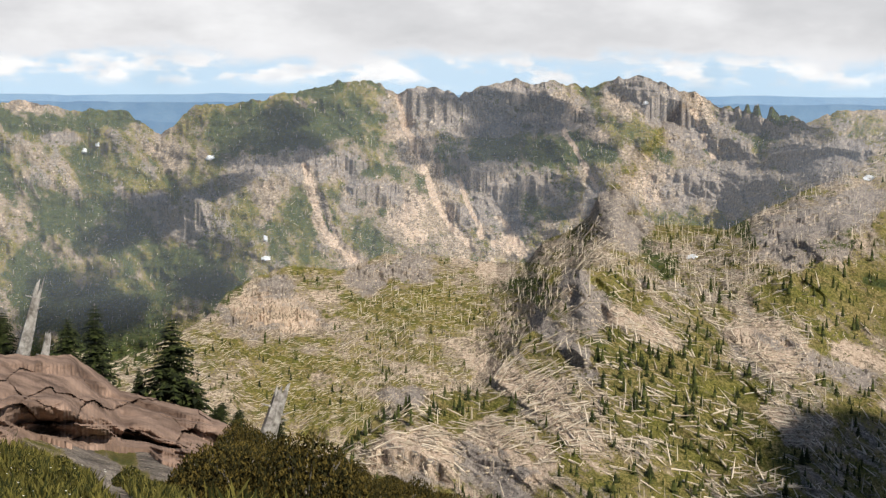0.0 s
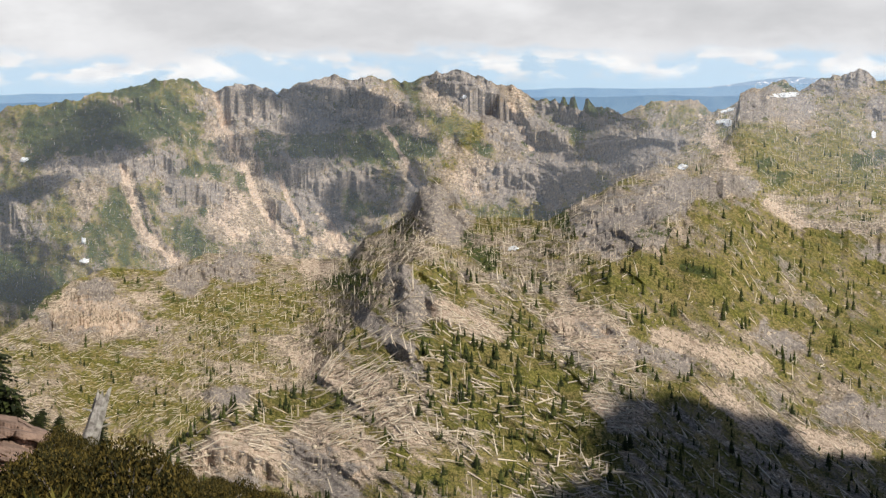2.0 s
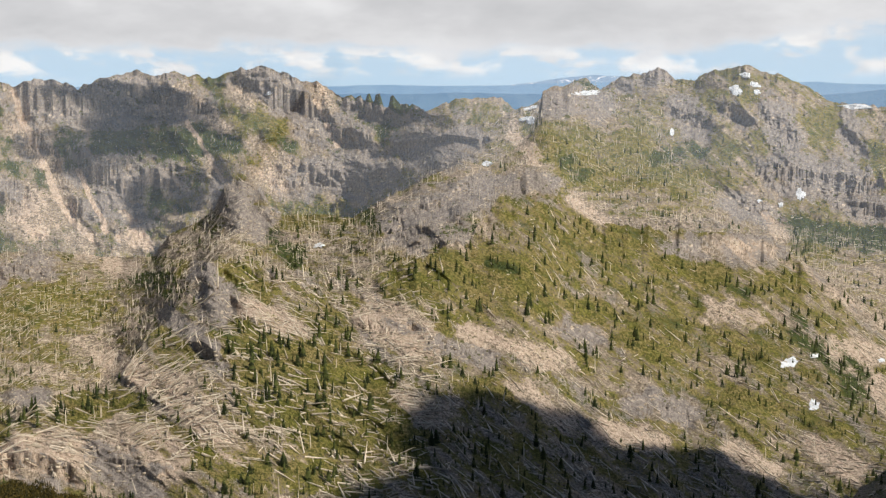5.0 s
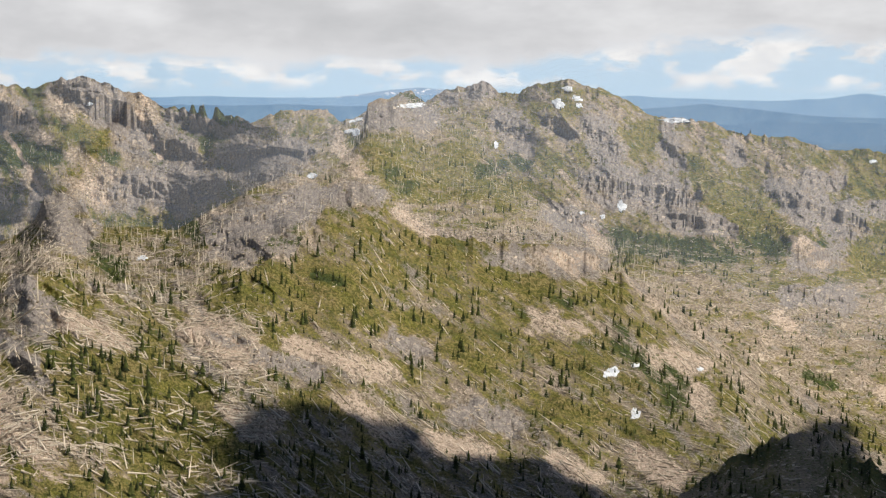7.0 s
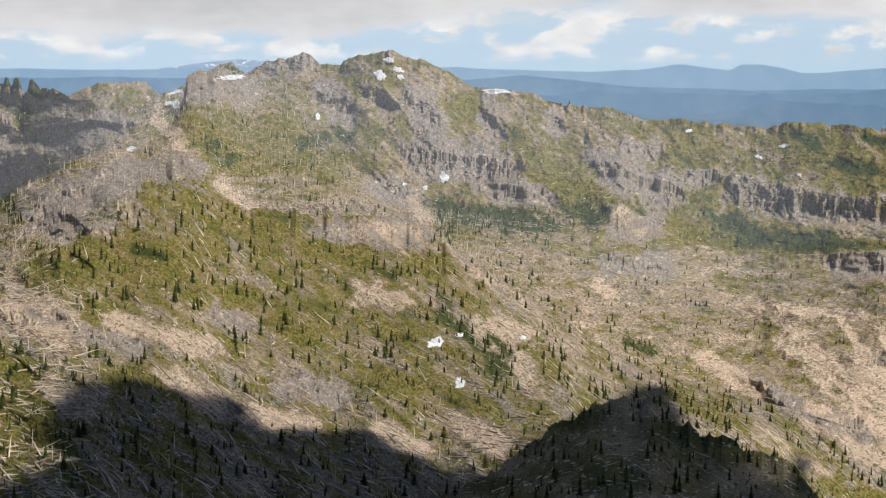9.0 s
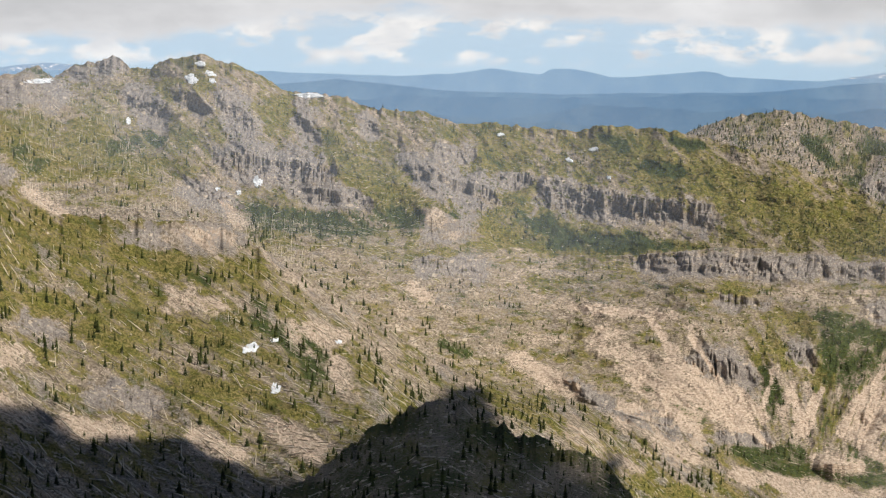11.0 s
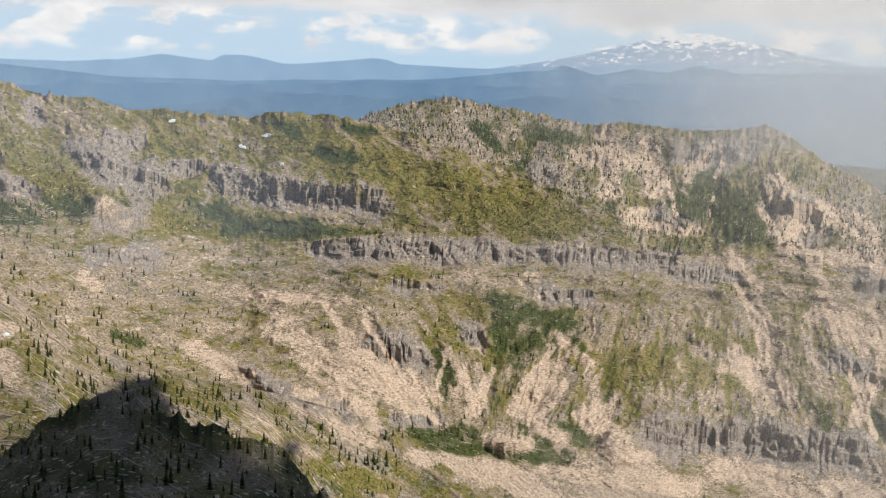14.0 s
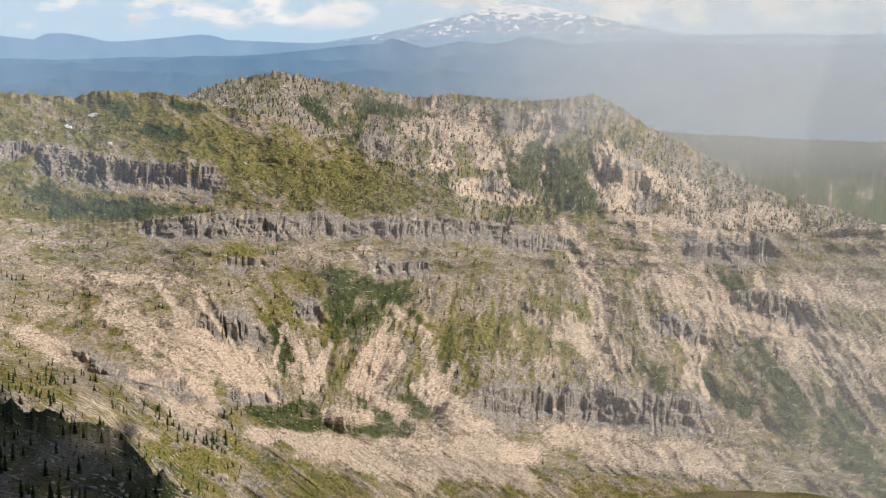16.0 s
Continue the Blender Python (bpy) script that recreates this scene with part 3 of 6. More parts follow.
SCRUB_A = [
    (40.47, -12.68, 42.19, -13.25, 0.28), (43.82, -12.64, 45.45, -12.88, 0.30), (49.72, -4.33, 51.23, -5.89, 0.41), (56.33, -7.91, 56.99, -8.99, 0.19),
    (57.58, -10.60, 58.53, -13.27, 0.34), (41.05, -9.98, 41.28, -11.48, 0.13), (32.73, -5.02, 34.73, -5.79, 0.26), (36.58, -5.63, 37.88, -6.02, 0.19),
    (44.46, -2.58, 45.59, -2.95, 0.23), (39.15, -10.90, 38.76, -11.63, 0.11), (-6.63, -1.40, -3.47, -1.21, 0.79), (-5.33, -1.96, -4.21, -1.86, 0.49),
    (1.41, -2.22, 5.15, -2.04, 0.53), (0.10, -2.22, 0.29, -2.60, 0.41), (2.74, -3.99, 3.12, -4.64, 0.34), (-8.51, -5.95, -7.22, -6.71, 0.68),
    (-13.44, -6.79, -10.57, -8.33, 1.05), (-12.68, -4.24, -10.15, -4.64, 0.75), (-13.88, -1.32, -10.11, -1.04, 0.30),
]
SCRUB_B = [
    (1.82, -6.34, 3.33, -6.89, 0.34), (6.69, -5.35, 7.44, -5.89, 0.34), (10.10, -0.67, 11.74, -1.30, 0.19), (-4.21, -0.19, -3.46, 0.00, 0.26),
    (9.82, -4.55, 10.19, -4.91, 0.30), (23.97, -5.13, 27.86, -5.40, 0.45), (23.03, -4.54, 24.15, -4.90, 0.26), (24.01, -8.08, 24.39, -8.45, 0.34),
    (25.33, -8.99, 26.47, -10.07, 0.68), (21.92, -6.99, 22.49, -7.17, 0.23), (12.50, -5.13, 13.25, -4.94, 0.34), (17.19, -0.45, 17.56, -0.26, 0.23),
    (30.23, -5.17, 30.76, -4.98, 0.15), (19.45, -2.69, 20.95, -2.50, 0.26), (16.44, -2.70, 17.00, -3.26, 0.30), (13.99, -6.26, 14.74, -6.45, 0.15),
    (26.94, -4.86, 29.69, -5.18, 0.34), (43.34, -9.24, 44.10, -9.61, 0.71), (43.05, -8.49, 45.24, -8.95, 0.45),
]
SCRUB_C = [
    (41.05, -9.98, 41.53, -10.73, 0.23), (40.28, -12.62, 42.19, -12.64, 0.30), (42.00, -13.25, 43.34, -13.31, 0.19), (45.62, -9.61, 45.81, -9.79, 0.24),
    (37.07, -10.67, 38.95, -11.64, 0.17), (34.73, -5.79, 36.95, -6.05, 0.30), (33.82, -5.22, 34.17, -5.97, 0.30), (56.25, -8.28, 57.19, -9.71, 0.17),
    (57.04, -10.63, 58.36, -12.56, 0.38), (55.42, -11.61, 56.91, -12.64, 0.30), (49.90, -4.32, 51.23, -5.61, 0.56), (48.98, -4.89, 49.54, -5.26, 0.30),
    (35.52, -2.37, 36.25, -2.66, 0.19), (42.21, -2.48, 42.96, -3.05, 0.19), (53.00, -10.96, 54.33, -12.02, 0.30), (45.25, -12.41, 46.40, -12.78, 0.23),
    (30.27, -9.18, 31.16, -9.58, 0.15), (36.98, -3.31, 38.09, -3.50, 0.19), (37.92, -2.48, 38.85, -2.67, 0.15),
]
# narrow scree chutes down the gullies: bearing and height angle from joint to joint
CHUTES = [
    [(-1.55, -0.4), (-1.25, -1.4), (-0.72, -2.47), (-0.3, -3.76), (0.2, -4.6), (0.85, -5.25)], [(-4.62, -2.65), (-4.3, -3.76), (-3.85, -5.04), (-3.1, -5.8)],
    [(4.0, -1.5), (4.4, -2.2), (5.1, -3.4)], [(1.9, -4.4), (2.3, -4.95), (2.8, -5.5)], [(8.2, -0.8), (8.5, -1.5), (8.9, -2.3)], [(0.4, -3.0), (0.9, -4.1), (1.3, -5.0)],
    [(38.6, -8.9), (39.4, -10.1), (40.1, -11.4), (41.2, -12.4)], [(44.9, -9.7), (44.3, -10.6), (43.9, -11.9)], [(45.4, -9.9), (44.8, -11.0), (44.4, -12.0)],
    [(42.9, -10.5), (42.6, -11.3), (42.4, -12.0)], [(51.5, -10.2), (52.0, -11.0), (52.3, -11.6)], [(50.9, -7.4), (51.5, -8.6), (52.2, -9.6)], [(54.6, -10.1), (55.1, -11.2), (55.6, -12.2)],
    [(46.5, -2.8), (46.4, -3.7), (46.7, -4.6)], [(48.0, -3.0), (48.6, -4.2), (48.9, -5.3)], [(50.4, -3.3), (50.1, -4.4), (50.0, -5.2)], [(58.2, -8.6), (58.9, -10.2), (59.6, -11.6)],
]
SCRUB_D = [(41.0, -12.85, 45.3, -13.35, 0.34), (59.9, -12.8, 61.5, -15.2, 0.6), (55.9, -7.9, 56.9, -9.6, 0.2), (57.2, -10.2, 58.6, -12.4, 0.3)]
SCRUB_AREAS = SCRUB_A + SCRUB_B + SCRUB_C + SCRUB_D
# snow: bearing, height angle of the foot, half width, half height (degrees)
SNOW_A = [(-5.91, -5.21, 0.09, 0.11), (-5.91, -5.83, 0.19, 0.08), (-11.36, -2.07, 0.08, 0.06), (-11.76, -2.29, 0.08, 0.09), (-7.71, -2.50, 0.15, 0.06), (6.67, -0.63, 0.09, 0.06), (13.89, -3.02, 0.19, 0.09), (8.26, -5.71, 0.21, 0.09), (15.11, -1.52, 0.23, 0.08), (15.30, -1.14, 0.26, 0.06), (17.18, -0.67, 0.41, 0.08), (22.02, -0.66, 0.24, 0.15), (22.33, -0.12, 0.17, 0.09), (22.65, -0.42, 0.15, 0.08), (22.71, -0.66, 0.09, 0.08), (25.90, -1.14, 0.49, 0.09)]
SNOW_B = [(19.97, -2.01, 0.08, 0.11), (24.14, -4.06, 0.15, 0.17), (23.89, -9.56, 0.24, 0.17), (24.68, -10.95, 0.17, 0.19), (15.32, -1.61, 0.15, 0.13), (22.84, -4.19, 0.11, 0.06), (23.53, -4.35, 0.08, 0.09), (26.83, -9.28, 0.11, 0.06), (24.68, -9.21, 0.15, 0.06), (35.31, -2.88, 0.15, 0.08), (32.20, -2.39, 0.13, 0.06), (35.80, -3.79, 0.09, 0.06), (34.48, -3.23, 0.13, 0.06)]

SECTOR = (-16.5, 63.0)
AZ = np.concatenate([np.arange(SECTOR[0], SECTOR[1], 0.045), np.arange(SECTOR[1] + 0.5, SECTOR[0] + 360 - 0.7, 1.5)])


def line(points):
    """A crest line over all bearings: height angle and distance; it closes on itself behind the lookout."""
    p = np.array(points + [(points[0][0] + 360, points[0][1], points[0][2])])
    a = np.where(AZ < p[0, 0], AZ + 360, AZ)
    return np.interp(a, p[:, 0], p[:, 1]), np.interp(a, p[:, 0], p[:, 2])


def over(*pairs):
    """A value that changes with the bearing."""
    p = np.array(pairs)
    return np.interp(AZ, p[:, 0], p[:, 1])


def softened(values, width=41):
    """The line without its teeth and notches."""
    pad = np.concatenate([values[-width:], values, values[:width]])
    k = np.hanning(width + 2)[1:-1]
    return np.convolve(pad, k / k.sum(), "same")[width:-width]


fore_el, fore_r = line(FORE)
fore_el = fore_el - over((-16, 0.9), (-9, 0.6), (-6.5, 0.75), (0.3, 0.75))
knoll_el, knoll_r = line(KNOLL)
near_el, near_r = line(NEAR)
near_r = near_r * over((-10, 0.78), (12, 0.78), (18, 0.85), (30, 1.0), (38, 0.93), (50, 0.78), (62, 0.76))
mid_el, mid_r = line(MIDDLE)
main_el, main_r = line(MAIN_CREST)
back_el, back_r = line(BACK_CREST)


def ragged(step, height, seed):
    """Small teeth, boulders and trees along a crest."""
    return height * (ridged(AZ / step, AZ * 0 + seed, 4, seed) - 0.62 + 0.5 * fbm(AZ / (step * 0.35), AZ * 0, 2, seed + 1) * 0.5)


main_r = softened(main_r, 141)
main_el, back_el, mid_el = main_el + ragged(0.5, 0.16, 151), back_el + ragged(0.35, 0.12, 153), mid_el + ragged(0.6, 0.09, 155)
near_el, knoll_el = near_el + ragged(0.7, 0.22, 157) * over((24, 1), (30, 0.15)), knoll_el + ragged(0.8, 0.45, 159)
feet_r = np.full(len(AZ), 0.06)
feet_el = np.degrees(np.arctan2(-EYE, feet_r))
# rings of the sheet, near to far: height angle, distance, rows up to the next ring
RINGS = [
    (feet_el, feet_r, 24),
    (over((-16, -12.0), (-15, -12.2), (-11, -13.0), (-9, -13.4), (0, -14.9), (6, -17), (60, -17), (90, -8), (300, -8)), fore_r * 0.55, 60),
    (fore_el, fore_r, 12),
    (np.minimum(fore_el - 4, -17.0), fore_r * 2.2, 30),
    (knoll_el, knoll_r, 10),
    (np.minimum(knoll_el - over((20, 0.2), (27, 1.4), (36, 1.4), (42, 0.2)), -13.6), knoll_r * over((28, 1.35), (40, 2.42), (62, 2.42)), 190),
    (near_el, near_r, 10),
    (near_el - over((-8, 0.3), (-3, 1.4), (4, 1.5), (22, 1.0), (27, 0.45), (34, 0.2), (40, 0.05)), np.minimum(np.maximum(near_r * 1.22, mid_r * over((-14, 0.72), (4, 0.72), (12, 0.7), (24, 0.74), (30, 0.78))), mid_r - 120), 150),
    (mid_el, mid_r, 12),
    (mid_el - over((-14, 0.0), (-6, 0.2), (0, 0.7), (8, 0.8), (14, 1.0), (22, 0.7), (27, 0.3), (31, 0.0), (40, 0.0), (47, 0.6)), np.maximum(mid_r + over((-14, 500), (0, 700), (9, 500), (16, 300), (30, 150), (48, 80)), main_r * over((-16, 0.82), (9, 0.82), (13, 0.7), (30, 0.5))), 200),
    (main_el, main_r, 8),
    (main_el - 1.3, main_r + 200, 80),
    (back_el, np.maximum(back_r, main_r + 320), 10),
    (np.minimum(back_el - 1.0, -3.6), np.maximum(back_r + 250, main_r + 500), 24),
    (np.full(len(AZ), -3.3), np.full(len(AZ), 4780.0), 0),
]


el_rows, r_rows, kind_rows = [], [], []
for k, (e, r, n) in enumerate(RINGS[:-1]):
    e2, r2, _ = RINGS[k + 1]
    e_soft, e2_soft, lr, lr2 = softened(e), softened(e2), np.log(r), np.log(r2)
    lr_soft, lr2_soft = softened(lr), softened(lr2)
    for s in np.arange(n) / n:
        low, high = 1 - smooth(0.0, 0.18, s), smooth(0.84, 1.0, s)
        if k < 3:
            low, high = 1 - s, s
        t = s ** 1.8 if k == 1 else s
        row_r = np.exp(lr_soft * (1 - s) + lr2_soft * s + (lr - lr_soft) * low + (lr2 - lr2_soft) * high)
        row_e = e_soft * (1 - t) + e2_soft * t + (e - e_soft) * low + (e2 - e2_soft) * high
        if k == 0:
            row_r = r + (r2 - r) * s
            z1 = r2 * np.tan(np.radians(e2))
            row_e = np.degrees(np.arctan2(-EYE + (z1 + EYE) * s ** 1.3, row_r))
        el_rows.append(row_e), r_rows.append(row_r), kind_rows.append(k + s)
el_rows.append(RINGS[-1][0]), r_rows.append(RINGS[-1][1]), kind_rows.append(len(RINGS) - 1.0)
EL, RR, ROW = np.array(el_rows), np.array(r_rows), np.array(kind_rows)[:, None] + np.zeros(len(AZ))
BEAR = AZ[None, :] + np.zeros_like(EL)
A2 = np.radians(BEAR)
FAR = smooth(150, 500, RR)
# metres up and along each range of the land, by its usual distance
RANGE = np.select([ROW < 3, ROW < 5, ROW < 7, ROW < 9, ROW < 11], [45.0, 370.0, 680.0, 1650.0, 2900.0], 3300.0)
UP, SIDE = RANGE * np.radians(EL), RANGE * A2
WARP_A, WARP_E = 0.45 * fbm(BEAR * 1.9, EL * 2.6, 5, 81, 0.62), 0.34 * fbm(BEAR * 1.9 + 40, EL * 2.6, 5, 83, 0.62)


def areas(strokes, ring0=5):
    """A soft mask of all strokes, with ragged borders."""
    out = np.zeros_like(EL)
    for a, e, b, g, w in strokes:
        cols = np.flatnonzero((AZ > min(a, b) - 2 * w - 0.5) & (AZ < max(a, b) + 2 * w + 0.5))
        if not len(cols):
            continue
        c0, c1 = cols[0], cols[-1] + 1
        soft = min(1.0, w * 1.6)
        px, py = BEAR[:, c0:c1] + soft * WARP_A[:, c0:c1], EL[:, c0:c1] + soft * WARP_E[:, c0:c1]
        dx, dy = b - a, g - e
        t = np.clip(((px - a) * dx + (py - e) * dy) / max(dx * dx + dy * dy, 1e-6), 0, 1)
        d = np.hypot(px - a - t * dx, py - e - t * dy) / w
        out[:, c0:c1] = np.maximum(out[:, c0:c1], smooth(1.6, 0.45, d))
    return out * (ROW >= ring0)


# grain of the land: down to the right on the near spur, level further off
NEARBY = smooth(7.2, 6.4, ROW)
GA = SIDE + NEARBY * (-0.22 * SIDE - 0.62 * UP)
GB = UP + NEARBY * (-0.22 * UP + 0.62 * SIDE)
GA, GB = GA * (1 + 1.3 * NEARBY), GB * (1 + 0.35 * NEARBY)
GA, GB = np.where(ROW < 3, 9 * RR * np.sin(A2), GA), np.where(ROW < 3, 4.5 * RR * np.cos(A2), GB)
CLIFF, PALE0, GREEN0, SCRUB0 = areas(CLIFF_AREAS), areas(PALE_AREAS), areas(GREEN_AREAS), areas(SCRUB_AREAS)
# walls: within a cliff the land stands upright at the depth of its middle; ledges everywhere else
LEDGE = fbm(SIDE / 85, UP / 26, 5, 33)


def cliff_walls():
    shift = np.zeros_like(EL)
    for a, e, b, g, w in CLIFF_AREAS:
        cols = np.flatnonzero((AZ > min(a, b) - 1.7 * w) & (AZ < max(a, b) + 1.7 * w))
        if not len(cols):
            continue
        c0, c1 = cols[0], cols[-1] + 1
        mask = areas([(a, e, b, g, w)])[:, c0:c1]
        t = np.clip((AZ[c0:c1] - a) / (b - a if abs(b - a) > 1e-3 else 1e-3), 0, 1)
        met = (EL[:, c0:c1] >= e + t * (g - e)) & (ROW[:, c0:c1] >= 5)
        first = np.argmax(met, axis=0)
        middle = RR[first, np.arange(c0, c1)]
        k = min(61, 2 * (len(middle) // 2) - 1)
        if k > 3:
            middle = np.convolve(np.pad(middle, k // 2, "edge"), np.ones(k) / k, "valid")
        away = RR[:, c0:c1] - middle[None]
        near_it = smooth(0.16, 0.08, np.abs(away) / middle[None])
        move = -0.8 * mask * np.clip(away, -0.016 * middle[None], 0.016 * middle[None]) * near_it
        now = shift[:, c0:c1]
        shift[:, c0:c1] = np.where(np.abs(move) > np.abs(now), move, now)
    for axis, width in ((0, 7), (1, 9)):
        shift = sum(np.roll(shift, k, axis) for k in range(-(width // 2), width // 2 + 1)) / width
    return shift


RR = RR + cliff_walls()


def along(angle, la, lb, octaves, seed, kind=fbm, weight=None):
    """Noise drawn out in one direction of the slope: lengths in metres along and across it; with a weight, only where that counts."""
    c, q = math.cos(radians(angle)), math.sin(radians(angle))
    at = weight > 0.01 if weight is not None else slice(None)
    side, up = SIDE[at], UP[at]
    u, v = side * c + up * q, up * c - side * q
    wob = 0.25 * lb * fbm(side / (3 * la), up / (3 * la), 2, seed + 5)
    made = kind(u / la, (v + wob) / lb, octaves, seed)
    if weight is None:
        return made
    out = np.zeros_like(SIDE)
    out[at] = made * weight[at]
    return out


# the ranges of the land and the way their ribs run
MASSIF = smooth(16, 9, BEAR) * smooth(8.6, 9.2, ROW) * (ROW < 10.9)
SPUR = smooth(7.1, 6.9, ROW) * (ROW >= 4.9)
TERRACE = smooth(24, 32, BEAR) * smooth(6.9, 7.3, ROW) * (ROW < 9)
CANYON = TERRACE * smooth(36, 42, BEAR) * smooth(-7.6, -9.2, EL) * smooth(-13.6, -12.4, EL)
FLANK = smooth(17, 22, BEAR) * (ROW >= 8.9) * (ROW < 10.9)
BACK = 1.0 * (ROW >= 10.9)
HOLLOW = 1.0 * (ROW >= 3) * (ROW < 4.9)
HILL = FLANK * smooth(33, 37, BEAR)
LEVEL = np.clip(1 - MASSIF - SPUR - FLANK - BACK - CANYON, 0, 1)
FAN = SIDE - np.interp(BEAR, [36, 41, 45, 49, 54, 60], [-0.9, -0.5, 0.45, 0.1, -0.35, -0.7]) * (UP + 290)
# relief in depth: ribs and gullies that run down the faces, columns on the cliffs, lumps and chips
size = np.interp(ROW, [3, 5, 7, 9, 10, 14], [0.35, 0.5, 0.85, 1.5, 1.7, 1.7])
chip = fbm(SIDE / 9, UP / 5, 4, 21)
lump = fbm(SIDE / 60, UP / 30, 4, 9)
rib = ridged(SIDE / 95 + 0.8 * fbm(SIDE / 200, UP / 120, 3, 5), UP / 330, 4, 3) - 0.6
rib2 = ridged(SIDE / 26 + 0.6 * fbm(SIDE / 60, UP / 50, 3, 6), UP / 120, 3, 4) - 0.6
def joints(step, long, seed):
    """Broad faces split by narrow upright joints: 0 on the faces, -1 in a joint."""
    n = vnoise(SIDE / step + 0.5 * fbm(SIDE / 40, UP / 30, 2, seed + 1), UP / long + 3 * vnoise(SIDE / 30, UP / 12, seed + 2), seed)
    return np.minimum(1, 4.5 * np.abs(2 * n - 1)) - 1


column = joints(13, 60, 8) + 0.6 * joints(6, 35, 18)
slant, slant2 = along(-36, 90, 19, 3, 131, ridged) - 0.6, along(-36, 34, 7, 3, 133, ridged) - 0.6
fan, fan2 = ridged(FAN / 40 + 0.3 * fbm(SIDE / 50, UP / 50, 3, 135), UP / 200, 3, 137) - 0.6, ridged(FAN / 15 + 0.3 * fbm(SIDE / 30, UP / 30, 3, 139), UP / 90, 3, 141) - 0.6
flank = along(-52, 130, 46, 4, 143, ridged) - 0.6
# level steps of old flows: the land juts out and draws back as it rises
STEP = np.abs(((UP + 9 * fbm(SIDE / 240, UP / 90, 3, 91) + 3 * fbm(SIDE / 40, UP / 40, 2, 93)) / 17.0) % 1.0 - 0.35) * smooth(-0.5, 0.5, fbm(SIDE / 70, UP / 22, 3, 95))
RIBS = MASSIF * (1.5 * rib + 0.35 * rib2 + 0.5 * lump) + SPUR * (0.9 * slant + 0.5 * slant2) + CANYON * (0.6 * fan + 0.4 * fan2) + FLANK * (0.7 * flank + 0.3 * rib2) * (1 - 0.7 * HILL) + BACK * (rib + 0.6 * rib2) + LEVEL * (0.5 * rib + 0.3 * slant)
CUT = CLIFF * (0.5 + 0.9 * smooth(-0.3, 0.5, lump))
RR = RR - FAR * size * (24 * RIBS + 10 * CUT * rib2 + 4.4 * CUT * column * (1 - 0.5 * BACK - 0.5 * MASSIF) + 6 * lump + 4.5 * LEDGE + 1.6 * chip * (0.5 + 1.5 * CLIFF) + 16 * TERRACE * (1 - 0.7 * CANYON) * STEP)
CHUTE = areas([(*p, *q, 0.085) for joints_of in CHUTES for p, q in zip(joints_of, joints_of[1:])], 6.9)
CARVED = areas([(*p, *q, 0.24) for joints_of in CHUTES for p, q in zip(joints_of, joints_of[1:])], 6.9)
RR = RR + (5 + 6 * MASSIF) * size * CARVED
# rounded knobs of bare rock: bearing, height angle, half width and half height (degrees), metres proud
for b, e, w, h, proud in ((43.4, -12.95, 0.75, 0.45, 38), (30.3, -5.1, 0.8, 0.5, 45), (47.3, -12.9, 0.9, 0.7, 30), (37.2, -11.9, 0.7, 0.6, 22), (5.6, -4.1, 0.9, 0.9, 55), (4.8, -7.2, 0.5, 0.8, 18), (15.4, -3.6, 0.45, 0.5, 30), (44.4, -3.9, 0.5, 0.5, 40), (52.6, -4.9, 0.6, 0.9, 60), (40.0, -9.9, 0.8, 0.4, 24), (49.9, -9.2, 0.5, 0.35, 16)):
    RR = RR - 0.6 * proud * np.clip(1 - ((BEAR - b) / w) ** 2 - ((EL - e) / h) ** 2, 0, 1) * (ROW >= 5) * (ROW < 13)
far_rows = ROW[:, 0] >= 5
RR[far_rows] = np.maximum.accumulate(RR[far_rows], axis=0) + np.linspace(0, 4, far_rows.sum())[:, None]
X, Y = RR * np.sin(A2), RR * np.cos(A2)
Z = EYE + RR * np.tan(np.radians(EL))


def hummocks(long, short):
    """Knolls and gullies on the open land, 0 on the mean: a broad and a narrow kind."""
    wx, wy = X + 0.35 * long * fbm(X / long, Y / long, 3, 111), Y + 0.35 * long * fbm(X / long + 9, Y / long, 3, 113)
    return ridged(wx / long, wy / long, 3, 115) - 0.62, ridged(wx / short, wy / short, 3, 117) - 0.62


# the open land between two crest lines; the crests themselves keep their line
INNER = sum(smooth(k + 1.0, k + 1.15, ROW) * smooth(k + 1.97, k + 1.7, ROW) for k in (4, 6, 8, 10))
broad, narrow = hummocks(60.0, 20.0)
Z = Z + INNER * (1 - 0.7 * CLIFF) * (1 - 0.6 * SPUR) * (9 * broad + 5 * narrow) + FAR * size * 0.6 * fbm(X / 14, Y / 14, 4, 23) + (1 - FAR) * 0.3 * fbm(X / 5, Y / 5, 5, 2) * smooth(3, 15, RR)
# the areas again, by the height angles that the finished relief has
EL = np.where(ROW >= 5, np.degrees(np.arctan2(Z - EYE, RR)), EL)
UP = RANGE * np.radians(EL)
CLIFF, PALE0, GREEN0, SCRUB0 = areas(CLIFF_AREAS), areas(PALE_AREAS), areas(GREEN_AREAS), areas(SCRUB_AREAS)
CHUTE = areas([(*p, *q, 0.085) for joints_of in CHUTES for p, q in zip(joints_of, joints_of[1:])], 6.9)


